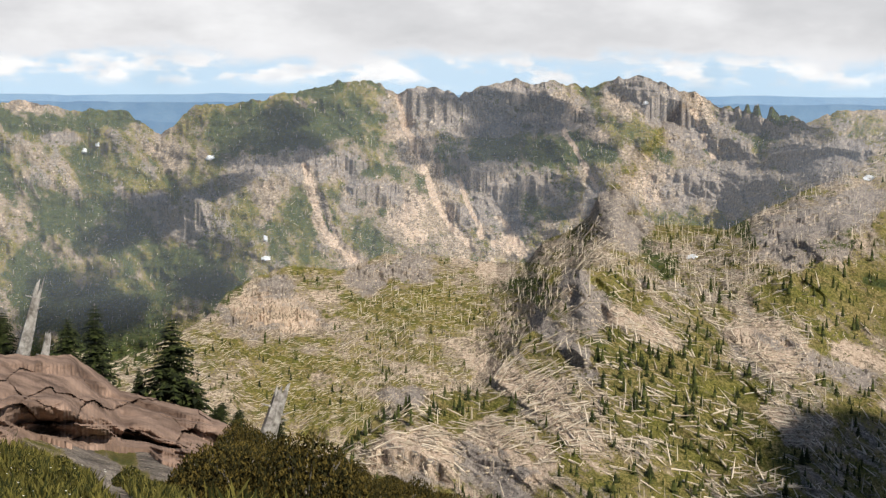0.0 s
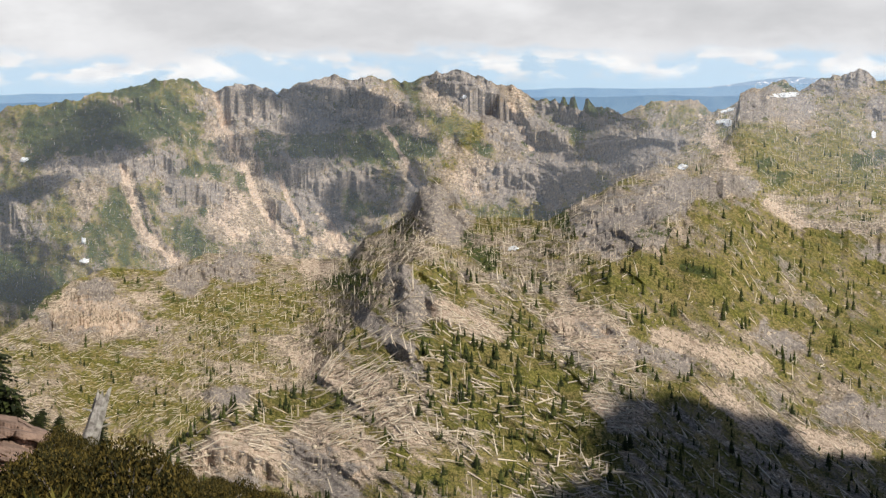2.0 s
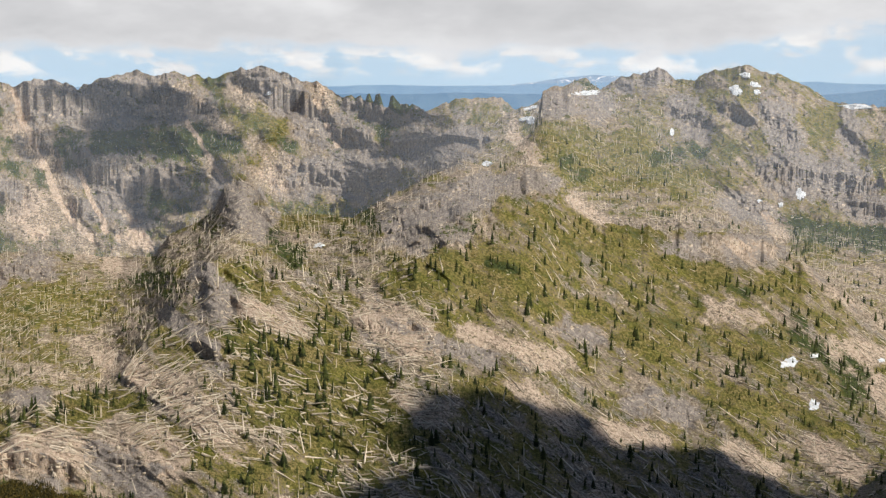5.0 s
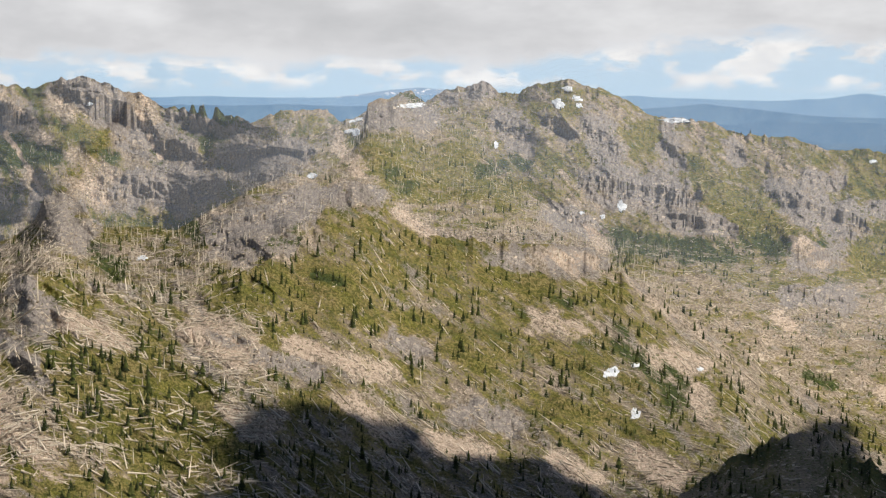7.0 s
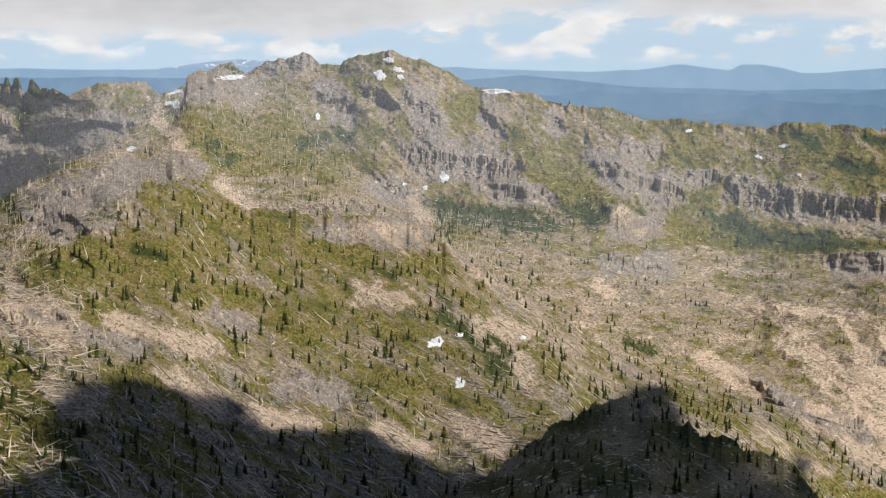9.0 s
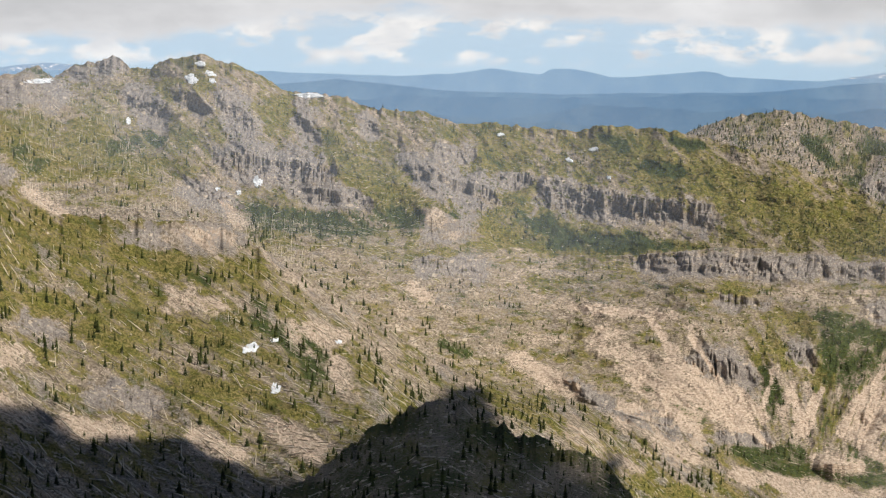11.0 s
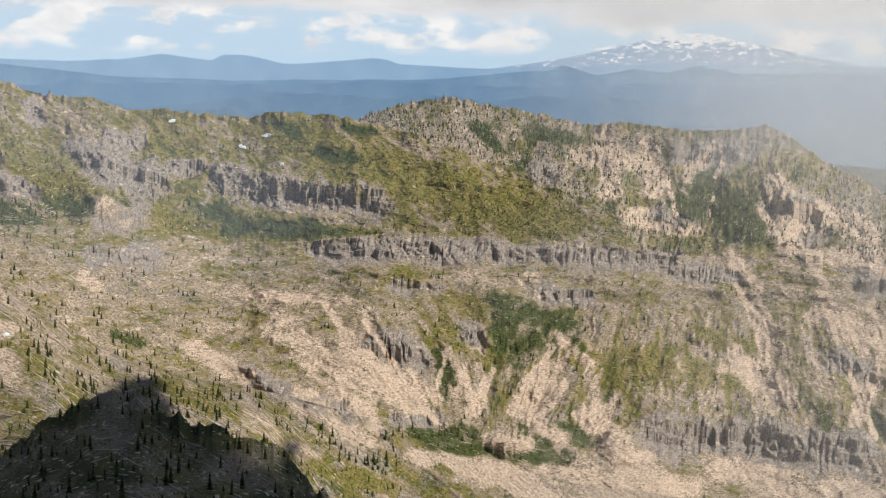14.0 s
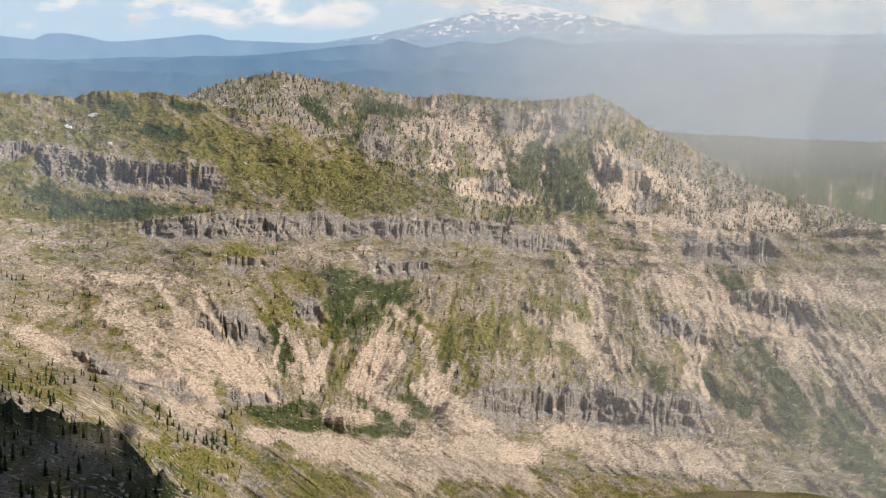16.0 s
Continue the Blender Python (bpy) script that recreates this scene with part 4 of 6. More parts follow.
def ground_masks():
    """Where the land is meadow, bare rock, dark scrub or pale scree."""
    def drawn(seed, k=1.0):
        """Patches that follow the ribs of each range."""
        out = along(-36, 26 * k, 7 * k, 3, seed, weight=SPUR) + along(-3, 34 * k, 9 * k, 3, seed, weight=LEVEL) + along(-58, 70 * k, 40 * k, 3, seed, weight=MASSIF)
        out += along(-40, 60 * k, 22 * k, 3, seed, weight=FLANK) + along(75, 50 * k, 36 * k, 3, seed, weight=BACK)
        at = CANYON > 0.01
        out[at] += CANYON[at] * fbm(FAN[at] / (11 * k), UP[at] / (30 * k), 3, seed)
        return out
    n0, n1, n2, n3 = drawn(741, 2.8), drawn(41), drawn(241, 0.42), drawn(341, 0.2)
    n4, n5, n6 = drawn(441, 0.8), drawn(541, 0.35), drawn(641, 0.2)
    gully = np.clip(-1.6 * RIBS, -0.6, 0.6)
    base = 0.53 * SPUR + 0.44 * LEVEL + 0.56 * MASSIF + 0.61 * FLANK - 0.08 * HILL + 0.42 * BACK + 0.46 * CANYON - 0.08 * TERRACE
    green = base + 0.16 * n0 + 0.24 * n1 + 0.26 * n2 + 0.32 * n3 + 0.45 * GREEN0 - 0.65 * PALE0 - 0.55 * CLIFF + 0.15 * gully
    rock = 0.16 + 0.1 * BACK + 0.08 * SPUR - 0.15 * HOLLOW + (0.2 + 0.12 * SPUR) * n4 + 0.28 * n5 + 0.3 * n6 + 0.8 * CLIFF + 0.06 * TERRACE - 0.05 * FLANK - 0.15 * HILL - 0.45 * GREEN0 - 0.6 * PALE0 - 0.35 * gully
    scrub = 0.06 + 0.4 * HOLLOW + 0.30 * MASSIF + 0.22 * BACK + 0.06 * FLANK + 0.06 * TERRACE + 0.6 * smooth(12.2, 12.8, ROW) + 0.18 * n4 + 0.2 * n2 + 0.2 * n6 + 0.14 * n1 + (0.62 + 0.3 * BACK) * SCRUB0 + 0.35 * gully * (1 - 0.6 * SPUR) - 0.45 * CLIFF - 0.5 * PALE0
    pale = 0.14 + 0.05 * BACK + (0.6 * BACK - 0.25 * MASSIF) * PALE0 - 0.08 * MASSIF - 0.15 * HOLLOW + 0.10 * SPUR + 0.10 * CANYON + 0.03 * TERRACE - 0.2 * n0 + 0.2 * n5 - 0.15 * n1 + 0.30 * n6 + 0.5 * PALE0 - 0.3 * gully * CANYON
    worn = np.interp(BEAR, [-6, 4, 10, 14, 28, 38, 50], [0.12, 0.08, 0.04, 0.0, 0.0, 0.04, 0.12]) * (ROW < 9)
    pale, green, rock, scrub = pale + worn + CHUTE, green - CHUTE, rock - 0.9 * CHUTE, scrub - 0.9 * CHUTE
    near = ROW < 3
    m1, m2 = fbm(GA / 75, GB / 34, 4, 41), fbm(GA / 22, GB / 11, 4, 51)
    gravel = areas([(-12.3, -11.7, -10.4, -14.0, 0.42), (-9.9, -12.3, -8.1, -13.9, 0.36)], 0)
    green, rock, scrub, pale = [np.where(near, v, w) for v, w in zip((0.65 + 0.4 * m2 - gravel, 1.2 * gravel, 0.25 + 0.4 * m2 - gravel, 0.3 + 0.3 * m1), (green, rock, scrub, pale))]
    return [np.clip(v, 0, 1) for v in (green, rock, scrub, pale)]


GREEN, ROCK, SCRUB, PALE = ground_masks()


def build_land():
    rows, cols = Z.shape
    verts = np.stack([X, Y, Z], -1).reshape(-1, 3)
    i = (np.arange(rows - 1)[:, None] * cols + np.arange(cols)[None, :]).ravel()
    j = (np.arange(rows - 1)[:, None] * cols + (np.arange(cols)[None, :] + 1) % cols).ravel()
    me = mesh_from("ground", verts, np.stack([i, j, j + cols, i + cols], 1))
    for name, values in (("cliff", CLIFF), ("green", GREEN), ("rock", ROCK), ("scrub", SCRUB), ("pale", PALE), ("slant", np.clip(SPUR + 0.6 * FLANK, 0, 1)), ("steep", np.clip(0.25 * MASSIF + CLIFF, 0, 1))):
        me.attributes.new(name, "FLOAT", "POINT").data.foreach_set("value", values.astype(np.float32).ravel())
    grain = np.stack([np.where(ROW < 3, 1.3 * X, BEAR), np.where(ROW < 3, 1.3 * Y, EL), 0 * EL], -1).astype(np.float32)
    me.attributes.new("grain", "FLOAT_VECTOR", "POINT").data.foreach_set("vector", grain.ravel())
    me.materials.append(M_GROUND)
    me.polygons.foreach_set("use_smooth", np.zeros(len(me.polygons), bool))
    return tagged(new("ground", me), "rugged mountain land of talus, meadow, gullies and rock", "ground", kind="structure")


ground = build_land()
N_SECTOR = int(np.sum(AZ < SECTOR[1]))
ELV = np.degrees(np.arctan2(Z - EYE, np.hypot(X, Y)))


def spots(n, ring0, ring1, az0, az1, rng, density=None):
    """Random places on the land between two rings and two bearings, thinned by a density map: place arrays x, y, z, bearing, ring."""
    rows = np.flatnonzero((ROW[:, 0] >= ring0) & (ROW[:, 0] < ring1))
    cols = np.flatnonzero((AZ >= az0) & (AZ < az1) & (np.arange(len(AZ)) < N_SECTOR - 2))
    i = rng.integers(rows[0], rows[-1], n)
    j = rng.integers(cols[0], cols[-1], n)
    if density is not None:
        keep = rng.random(n) < density[i, j]
        i, j = i[keep], j[keep]
    u, v = rng.random(len(i)), rng.random(len(i))

    def at(f):
        return (f[i, j] * (1 - u) + f[i + 1, j] * u) * (1 - v) + (f[i, j + 1] * (1 - u) + f[i + 1, j + 1] * u) * v
    return np.stack([at(X), at(Y), at(Z)], 1), AZ[j], i, j


def ground_at(bearing, angle, ring0=0):
    """The first place of the land that is met from the lookout in this direction, past a ring."""
    j = int(np.argmin(np.abs(AZ - bearing)))
    rows = np.flatnonzero((ROW[:, 0] >= ring0) & (ELV[:, j] >= angle))
    i = int(rows[0]) if len(rows) else int(np.argmax(np.where(ROW[:, 0] >= ring0, ELV[:, j], -99)))
    return Vector((X[i, j], Y[i, j], Z[i, j]))


def many(shape_v, shape_f, places, size, turn, lean=None, lean_way=None):
    """Copies of a small shape, joined: corners and faces."""
    n, k = len(places), len(shape_v)
    v = shape_v[None] * size[:, None, :]
    if lean is not None:
        c, s = np.cos(lean)[:, None], np.sin(lean)[:, None]
        v = np.stack([v[..., 0] * c + v[..., 2] * s, v[..., 1], -v[..., 0] * s + v[..., 2] * c], -1)
    c, s = np.cos(turn)[:, None], np.sin(turn)[:, None]
    v = np.stack([v[..., 0] * c - v[..., 1] * s, v[..., 0] * s + v[..., 1] * c, v[..., 2]], -1) + places[:, None, :]
    f = shape_f[None] + (np.arange(n) * k)[:, None, None]
    return v.reshape(-1, 3), f.reshape(-1, shape_f.shape[1])


def stuff(name, label, category, mat, pieces):
    vs, fs, base = [], [], 0
    for v, f in pieces:
        vs.append(v), fs.append(f + base)
        base += len(v)
    me = mesh_from(name, np.concatenate(vs), np.concatenate(fs))
    me.materials.append(mat)
    return tagged(new(name, me), label, category, kind="stuff")


def pole_shape(sides=5, rings=((0, 1.0), (0.55, 0.7), (1.0, 0.12))):
    """A tapered stem of unit height and radius, as triangles."""
    v, f = [], []
    for k, (z, r) in enumerate(rings):
        for s in range(sides):
            a = 2 * math.pi * (s + 0.3 * k) / sides
            v.append((r * math.cos(a), r * math.sin(a), z))
    for k in range(len(rings) - 1):
        for s in range(sides):
            a, b = k * sides + s, k * sides + (s + 1) % sides
            f += [(a, b, b + sides), (a, b + sides, a + sides)]
    v.append((0, 0, rings[-1][0]))
    f += [((len(rings) - 1) * sides + s, (len(rings) - 1) * sides + (s + 1) % sides, len(v) - 1) for s in range(sides)]
    return np.array(v, float), np.array(f)


def fir_shape(tiers=5, sides=7, seed=1):
    """A small fir of unit height and half-unit width: ragged drooping tiers."""
    rng = np.random.default_rng(seed)
    v, f = [], []
    for k in range(tiers):
        z0, z1 = 0.06 + 0.82 * k / tiers, 0.06 + 0.82 * (k + 1.75) / tiers
        r = 0.5 * (1 - k / tiers) ** 0.85 + 0.03
        base = len(v)
        for s in range(sides * 2):
            a = math.pi * s / sides + k
            rr = r * (rng.uniform(0.75, 1.1) if s % 2 else rng.uniform(0.35, 0.6))
            v.append((rr * math.cos(a), rr * math.sin(a), z0 + (0.0 if s % 2 else 0.05) + rng.uniform(-0.03, 0.02)))
        v.append((0, 0, min(z1, 1.0)))
        f += [(base + s, base + (s + 1) % (sides * 2), len(v) - 1) for s in range(sides * 2)]
    return np.array(v, float), np.array(f)


def lump_shape(seed=2, rough=0.25, flat=1.0):
    """A rounded or angular lump of unit size, as triangles."""
    bm = bmesh.new()
    bmesh.ops.create_icosphere(bm, subdivisions=1, radius=0.5)
    rng = np.random.default_rng(seed)
    for q in bm.verts:
        q.co *= 1 + rng.uniform(-rough, rough)
        q.co.z *= flat
    bm.verts.index_update()
    v = np.array([q.co[:] for q in bm.verts])
    f = np.array([[q.index for q in t.verts] for t in bm.faces])
    bm.free()
    return v, f


rng = np.random.default_rng(7)
POLE, FIR, FIR_FAR, LUMP, STONE = pole_shape(), fir_shape(), fir_shape(3, 4, 3), lump_shape(2, 0.2, 0.7), lump_shape(5, 0.35, 0.6)


def scatter_snags(n, ring0, ring1, az0, az1, h0, h1, density=None):
    p, _, _, _ = spots(n, ring0, ring1, az0, az1, rng, density)
    h = rng.uniform(h0, h1, len(p))
    rad = h * rng.uniform(0.026, 0.042, len(p))
    p[:, 2] -= 0.4
    return many(*POLE, p, np.stack([rad, rad, h], 1), rng.uniform(0, 6.3, len(p)), rng.normal(0, 0.06, len(p)))


def scatter_logs(n, ring0, ring1, az0, az1, l0, l1, way, spread, density=None, thick=None):
    """Fallen trunks: they lie along one direction, as the blast felled them, on the slope."""
    p, _, i, j = spots(n, ring0, ring1, az0, az1, rng, density)
    ln = rng.uniform(l0, l1, len(p))
    rad = rng.uniform(*thick, len(p)) if thick else ln * rng.uniform(0.022, 0.040, len(p))
    a = np.radians(way) + rng.normal(0, spread, len(p))
    i2, j2 = np.clip(i, 1, Z.shape[0] - 2), np.clip(j, 1, N_SECTOR - 3)
    dzr = (Z[i2 + 1, j2] - Z[i2 - 1, j2]) / np.maximum(RR[i2 + 1, j2] - RR[i2 - 1, j2], 0.5)
    dza = (Z[i2, j2 + 1] - Z[i2, j2 - 1]) / (RR[i2, j2] * np.radians(0.09))
    b = np.radians(AZ[j2])
    along = np.cos(a) * (dzr * np.sin(b) + dza * np.cos(b)) + np.sin(a) * (dzr * np.cos(b) - dza * np.sin(b))
    tilt = np.arctan(np.clip(along, -1.5, 1.5)) + rng.normal(0, 0.05, len(p))
    p[:, 2] += rad * 0.8
    return many(*POLE, p, np.stack([rad, rad, ln], 1), a, np.pi / 2 - tilt)


def scatter(shape, n, ring0, ring1, az0, az1, s0, s1, tall=1.0, density=None, sink=0.1):
    p, _, _, _ = spots(n, ring0, ring1, az0, az1, rng, density)
    s = s0 + (s1 - s0) * rng.random(len(p)) ** 1.8
    p[:, 2] -= s * sink
    return many(*shape, p, np.stack([s, s * rng.uniform(0.7, 1.2, len(p)), s * tall], 1), rng.uniform(0, 6.3, len(p)))


TREES = np.clip(0.05 + 0.05 * SPUR + 0.28 * SCRUB0 + 0.08 * GREEN - 0.8 * CLIFF - 0.4 * PALE0, 0, 1)
OPEN = np.clip(1 - 0.9 * CLIFF, 0, 1)
LOGGY = OPEN * np.clip(1.15 - GREEN, 0.15, 1) * np.where(BEAR < 8, smooth(-13.4, -11.6, ELV), 1)
stuff("dead_standing_trees", "bleached dead standing tree trunks scattered over the slopes", "dead trees", M_SNAG, [
    scatter_snags(350, 5, 6, -3, 28, 2, 6, OPEN), scatter_snags(2600, 7, 8, -3, 16, 3, 9, OPEN), scatter_snags(1500, 7, 8, 16, 26, 3, 8, OPEN),
    scatter_snags(3000, 9, 10, -16, 20, 4, 10, OPEN), scatter_snags(2500, 11, 12, 37, 58, 4, 10, OPEN)])
stuff("fallen_logs", "bleached trunks felled side by side on the slopes", "logs", M_SNAG, [
    scatter_logs(420, 3.5, 4.05, 16, 40, 1.5, 5, 80, 0.8, None, (0.06, 0.14)), scatter_logs(6000, 5, 6, 4, 38, 3, 12, 102, 0.2, LOGGY, (0.16, 0.36)), scatter_logs(2400, 5, 6, 2, 38, 1.2, 4.5, 70, 0.8, LOGGY, (0.1, 0.25)), scatter_logs(5200, 5, 6, -4, 12, 2.5, 9, -32, 0.3, LOGGY, (0.16, 0.34)), scatter_logs(13000, 7, 8, -12, 6, 2.5, 7.5, 12, 0.18, OPEN, (0.12, 0.26)), scatter_logs(4000, 7, 8, 4, 18, 3, 9, 140, 0.7, OPEN),
    scatter_logs(2600, 7, 8, 18, 32, 3, 9, -20, 0.4, OPEN), scatter_logs(2600, 7, 8, 32, 62, 3, 10, -45, 0.3, OPEN), scatter_logs(5500, 9, 10, -16, 30, 4, 11, 5, 0.7, OPEN), scatter_logs(900, 9, 10, 30, 62, 4, 10, -45, 0.6, OPEN), scatter_logs(1800, 11, 12, 36, 62, 5, 12, 5, 0.8, OPEN)])
stuff("small_firs", "dark young firs dotted over the slopes", "trees", M_FIR, [
    scatter(FIR, 260, 3.6, 4.05, 18, 38, 0.5, 1.3, 2.4), scatter(FIR, 9000, 5, 5.5, -4, 40, 0.6, 1.8, 2.4, TREES), scatter(FIR, 8000, 5.5, 6, -4, 40, 1.0, 3.0, 2.3, TREES), scatter(FIR_FAR, 26000, 7, 8, -12, 62, 1.2, 3.6, 2.2, TREES), scatter(FIR_FAR, 40000, 9, 10, -16, 62, 1.5, 3.6, 2.1, TREES), scatter(FIR_FAR, 14000, 11, 12, 36, 62, 2, 5, 1.9, TREES + 0.3)])
stuff("shrub_clumps", "low green shrubs growing in clumps on the slopes", "shrubs", M_BUSH, [
    scatter(LUMP, 1800, 3.5, 4.05, 16, 40, 0.3, 1.6, 0.6), scatter(LUMP, 6000, 5, 6, -4, 40, 0.3, 1.8, 0.6, GREEN * OPEN), scatter(LUMP, 11000, 7, 8, -12, 26, 0.7, 3, 0.6, (0.25 + GREEN + SCRUB) * OPEN), scatter(LUMP, 9000, 7, 8, 26, 62, 0.7, 2.6, 0.6, (0.25 + GREEN + SCRUB) * OPEN), scatter(LUMP, 26000, 9, 10, -16, 62, 1.2, 5, 0.6, (0.2 + GREEN + SCRUB) * OPEN), scatter(LUMP, 8000, 11, 12, 36, 62, 2, 6, 0.6, OPEN)])
stuff("talus_boulders", "grey and tan loose boulders lying on the slopes", "boulders", M_BOULDER, [
    scatter(STONE, 3000, 3.5, 4.05, 16, 40, 0.3, 1.6, 0.8), scatter(STONE, 20000, 5, 6, -4, 40, 0.3, 2.2, 0.8, (1.0 - GREEN) * np.where(BEAR < 7, 0.3, 1.0)), scatter(STONE, 9000, 7, 8, -12, 26, 0.7, 3.5, 0.8, 1.0 - GREEN), scatter(STONE, 7000, 7, 8, 26, 62, 0.7, 3.0, 0.8, 1.0 - GREEN), scatter(STONE, 9000, 9, 10, -16, 62, 1.2, 4, 0.8, 1.0 - GREEN)])


def snow_patch(bearing, angle, half_w, half_h):
    """A late snowfield: a thin uneven sheet draped on the slope."""
    bm = bmesh.new()
    tilt = noise.noise((bearing, angle, 3.0)) * 0.5
    loops = []
    for ring in (1.0, 0.7, 0.35):
        loop = []
        for k in range(24):
            a = 2 * math.pi * k / 24
            rr = ring * (1 + 0.5 * noise.noise((math.cos(a) * 2.3 + bearing * 3, math.sin(a) * 1.9, angle)))
            p = ground_at(bearing + half_w * rr * math.cos(a), angle + half_h * (1 + rr * math.sin(a)) + tilt * half_w * rr * math.cos(a), 3)
            toward = Vector((0, 0, EYE)) - p
            loop.append(bm.verts.new(p + toward * (0.0006 if ring == 1.0 else 0.002)))
        loops.append(loop)
    for outer, inner in zip(loops, loops[1:]):
        for k in range(24):
            bm.faces.new((outer[k], outer[(k + 1) % 24], inner[(k + 1) % 24], inner[k]))
    bm.faces.new(loops[-1])
    bmesh.ops.recalc_face_normals(bm, faces=bm.faces)
    me = bpy.data.meshes.new("snow_patch")
    bm.to_mesh(me)
    bm.free()
    me.materials.append(M_SNOW)
    return tagged(new("snow_patch", me), "white patch of old snow lying on the mountain slope", "snow", "snow patches")


for row in SNOW_A + SNOW_B:
    snow_patch(*row)


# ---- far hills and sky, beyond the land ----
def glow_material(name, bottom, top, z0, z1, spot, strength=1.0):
    """Distance as glowing colour: haze painted in by height, with soft forest patches."""
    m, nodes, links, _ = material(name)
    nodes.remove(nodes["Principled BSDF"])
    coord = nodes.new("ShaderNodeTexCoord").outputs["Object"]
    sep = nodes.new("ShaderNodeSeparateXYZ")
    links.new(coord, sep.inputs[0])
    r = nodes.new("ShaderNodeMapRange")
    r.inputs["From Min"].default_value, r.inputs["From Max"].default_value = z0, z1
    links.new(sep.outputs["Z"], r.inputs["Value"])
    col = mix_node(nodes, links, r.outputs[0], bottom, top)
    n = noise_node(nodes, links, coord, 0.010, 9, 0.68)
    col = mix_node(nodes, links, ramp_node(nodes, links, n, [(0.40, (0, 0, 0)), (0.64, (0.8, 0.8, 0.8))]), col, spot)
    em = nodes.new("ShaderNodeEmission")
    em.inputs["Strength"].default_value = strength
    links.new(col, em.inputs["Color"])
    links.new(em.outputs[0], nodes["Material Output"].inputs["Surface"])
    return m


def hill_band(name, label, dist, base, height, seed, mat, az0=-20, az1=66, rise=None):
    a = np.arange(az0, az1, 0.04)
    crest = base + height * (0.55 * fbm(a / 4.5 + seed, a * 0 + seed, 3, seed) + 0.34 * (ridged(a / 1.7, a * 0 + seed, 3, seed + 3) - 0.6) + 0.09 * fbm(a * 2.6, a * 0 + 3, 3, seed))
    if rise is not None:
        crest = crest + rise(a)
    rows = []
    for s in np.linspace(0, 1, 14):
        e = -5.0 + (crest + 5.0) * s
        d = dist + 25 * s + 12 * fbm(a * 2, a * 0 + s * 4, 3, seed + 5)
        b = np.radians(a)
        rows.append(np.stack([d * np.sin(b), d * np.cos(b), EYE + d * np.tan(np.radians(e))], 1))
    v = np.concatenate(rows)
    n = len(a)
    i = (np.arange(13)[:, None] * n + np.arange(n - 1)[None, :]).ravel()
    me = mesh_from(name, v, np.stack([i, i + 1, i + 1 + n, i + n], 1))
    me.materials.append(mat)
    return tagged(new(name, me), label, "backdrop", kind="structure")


def degrees_up(e):
    return EYE + 4850 * math.tan(radians(e))


def crest(*pairs):
    """A crest line by bearing and height angle, over the rise of a band."""
    p = np.array(pairs)
    return lambda a: np.interp(a, p[:, 0], p[:, 1])


FAR_CREST = crest((-20, -0.32), (-8, -0.34), (8, -0.36), (14, -0.26), (20, -0.24), (24.5, -0.25), (28.6, -0.39), (30.6, -0.33), (31.9, -0.17), (32.8, -0.3), (33.5, -0.39), (33.9, -0.2), (34.5, -0.2),
                  (35.2, -0.32), (35.8, -0.46), (37.6, -0.37), (38.8, -0.27), (39.2, -0.3), (39.7, -0.45), (42.4, -0.56), (44.2, -0.4), (48, -0.3), (66, -0.4))
NEXT_CREST = crest((-20, -0.55), (12, -0.6), (24.9, -0.72), (26.7, -0.57), (28.9, -0.76), (30.4, -0.82), (34.1, -0.96), (37.8, -0.88), (41.4, -0.78), (43.3, -0.63), (44.6, -0.55), (45.1, -0.4), (45.4, -0.44),
                   (46.2, -0.7), (47.5, -0.44), (48.5, -0.57), (49.5, -0.35), (50.7, -0.63), (66, -0.7))
# every band glows, and its blue is the haze of distance put into the colour
hill_band("backdrop_hills_far", "hills on the horizon, tinted pale blue for haze", 4790, 0.0, 0.10, 3, glow_material("far_haze", (0.20, 0.35, 0.53), (0.24, 0.39, 0.57), degrees_up(-2), degrees_up(0), (0.29, 0.44, 0.60)), rise=FAR_CREST)
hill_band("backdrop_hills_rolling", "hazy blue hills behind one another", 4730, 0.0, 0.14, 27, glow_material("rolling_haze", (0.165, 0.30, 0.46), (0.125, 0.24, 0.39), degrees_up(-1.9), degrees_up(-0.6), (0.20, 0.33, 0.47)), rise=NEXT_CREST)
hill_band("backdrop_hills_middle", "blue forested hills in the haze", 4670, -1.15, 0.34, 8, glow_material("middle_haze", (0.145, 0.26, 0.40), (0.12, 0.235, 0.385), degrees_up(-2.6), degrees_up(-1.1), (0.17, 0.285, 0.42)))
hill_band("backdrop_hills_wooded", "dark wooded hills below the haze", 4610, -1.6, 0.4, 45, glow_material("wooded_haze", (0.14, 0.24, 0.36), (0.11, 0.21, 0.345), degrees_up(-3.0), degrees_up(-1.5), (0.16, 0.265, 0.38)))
hill_band("backdrop_hills_low", "forested plain with low hills, tinted dark blue for haze", 4550, -2.15, 0.5, 14, glow_material("low_haze", (0.14, 0.225, 0.32), (0.095, 0.185, 0.30), degrees_up(-4), degrees_up(-2.0), (0.165, 0.26, 0.36)))


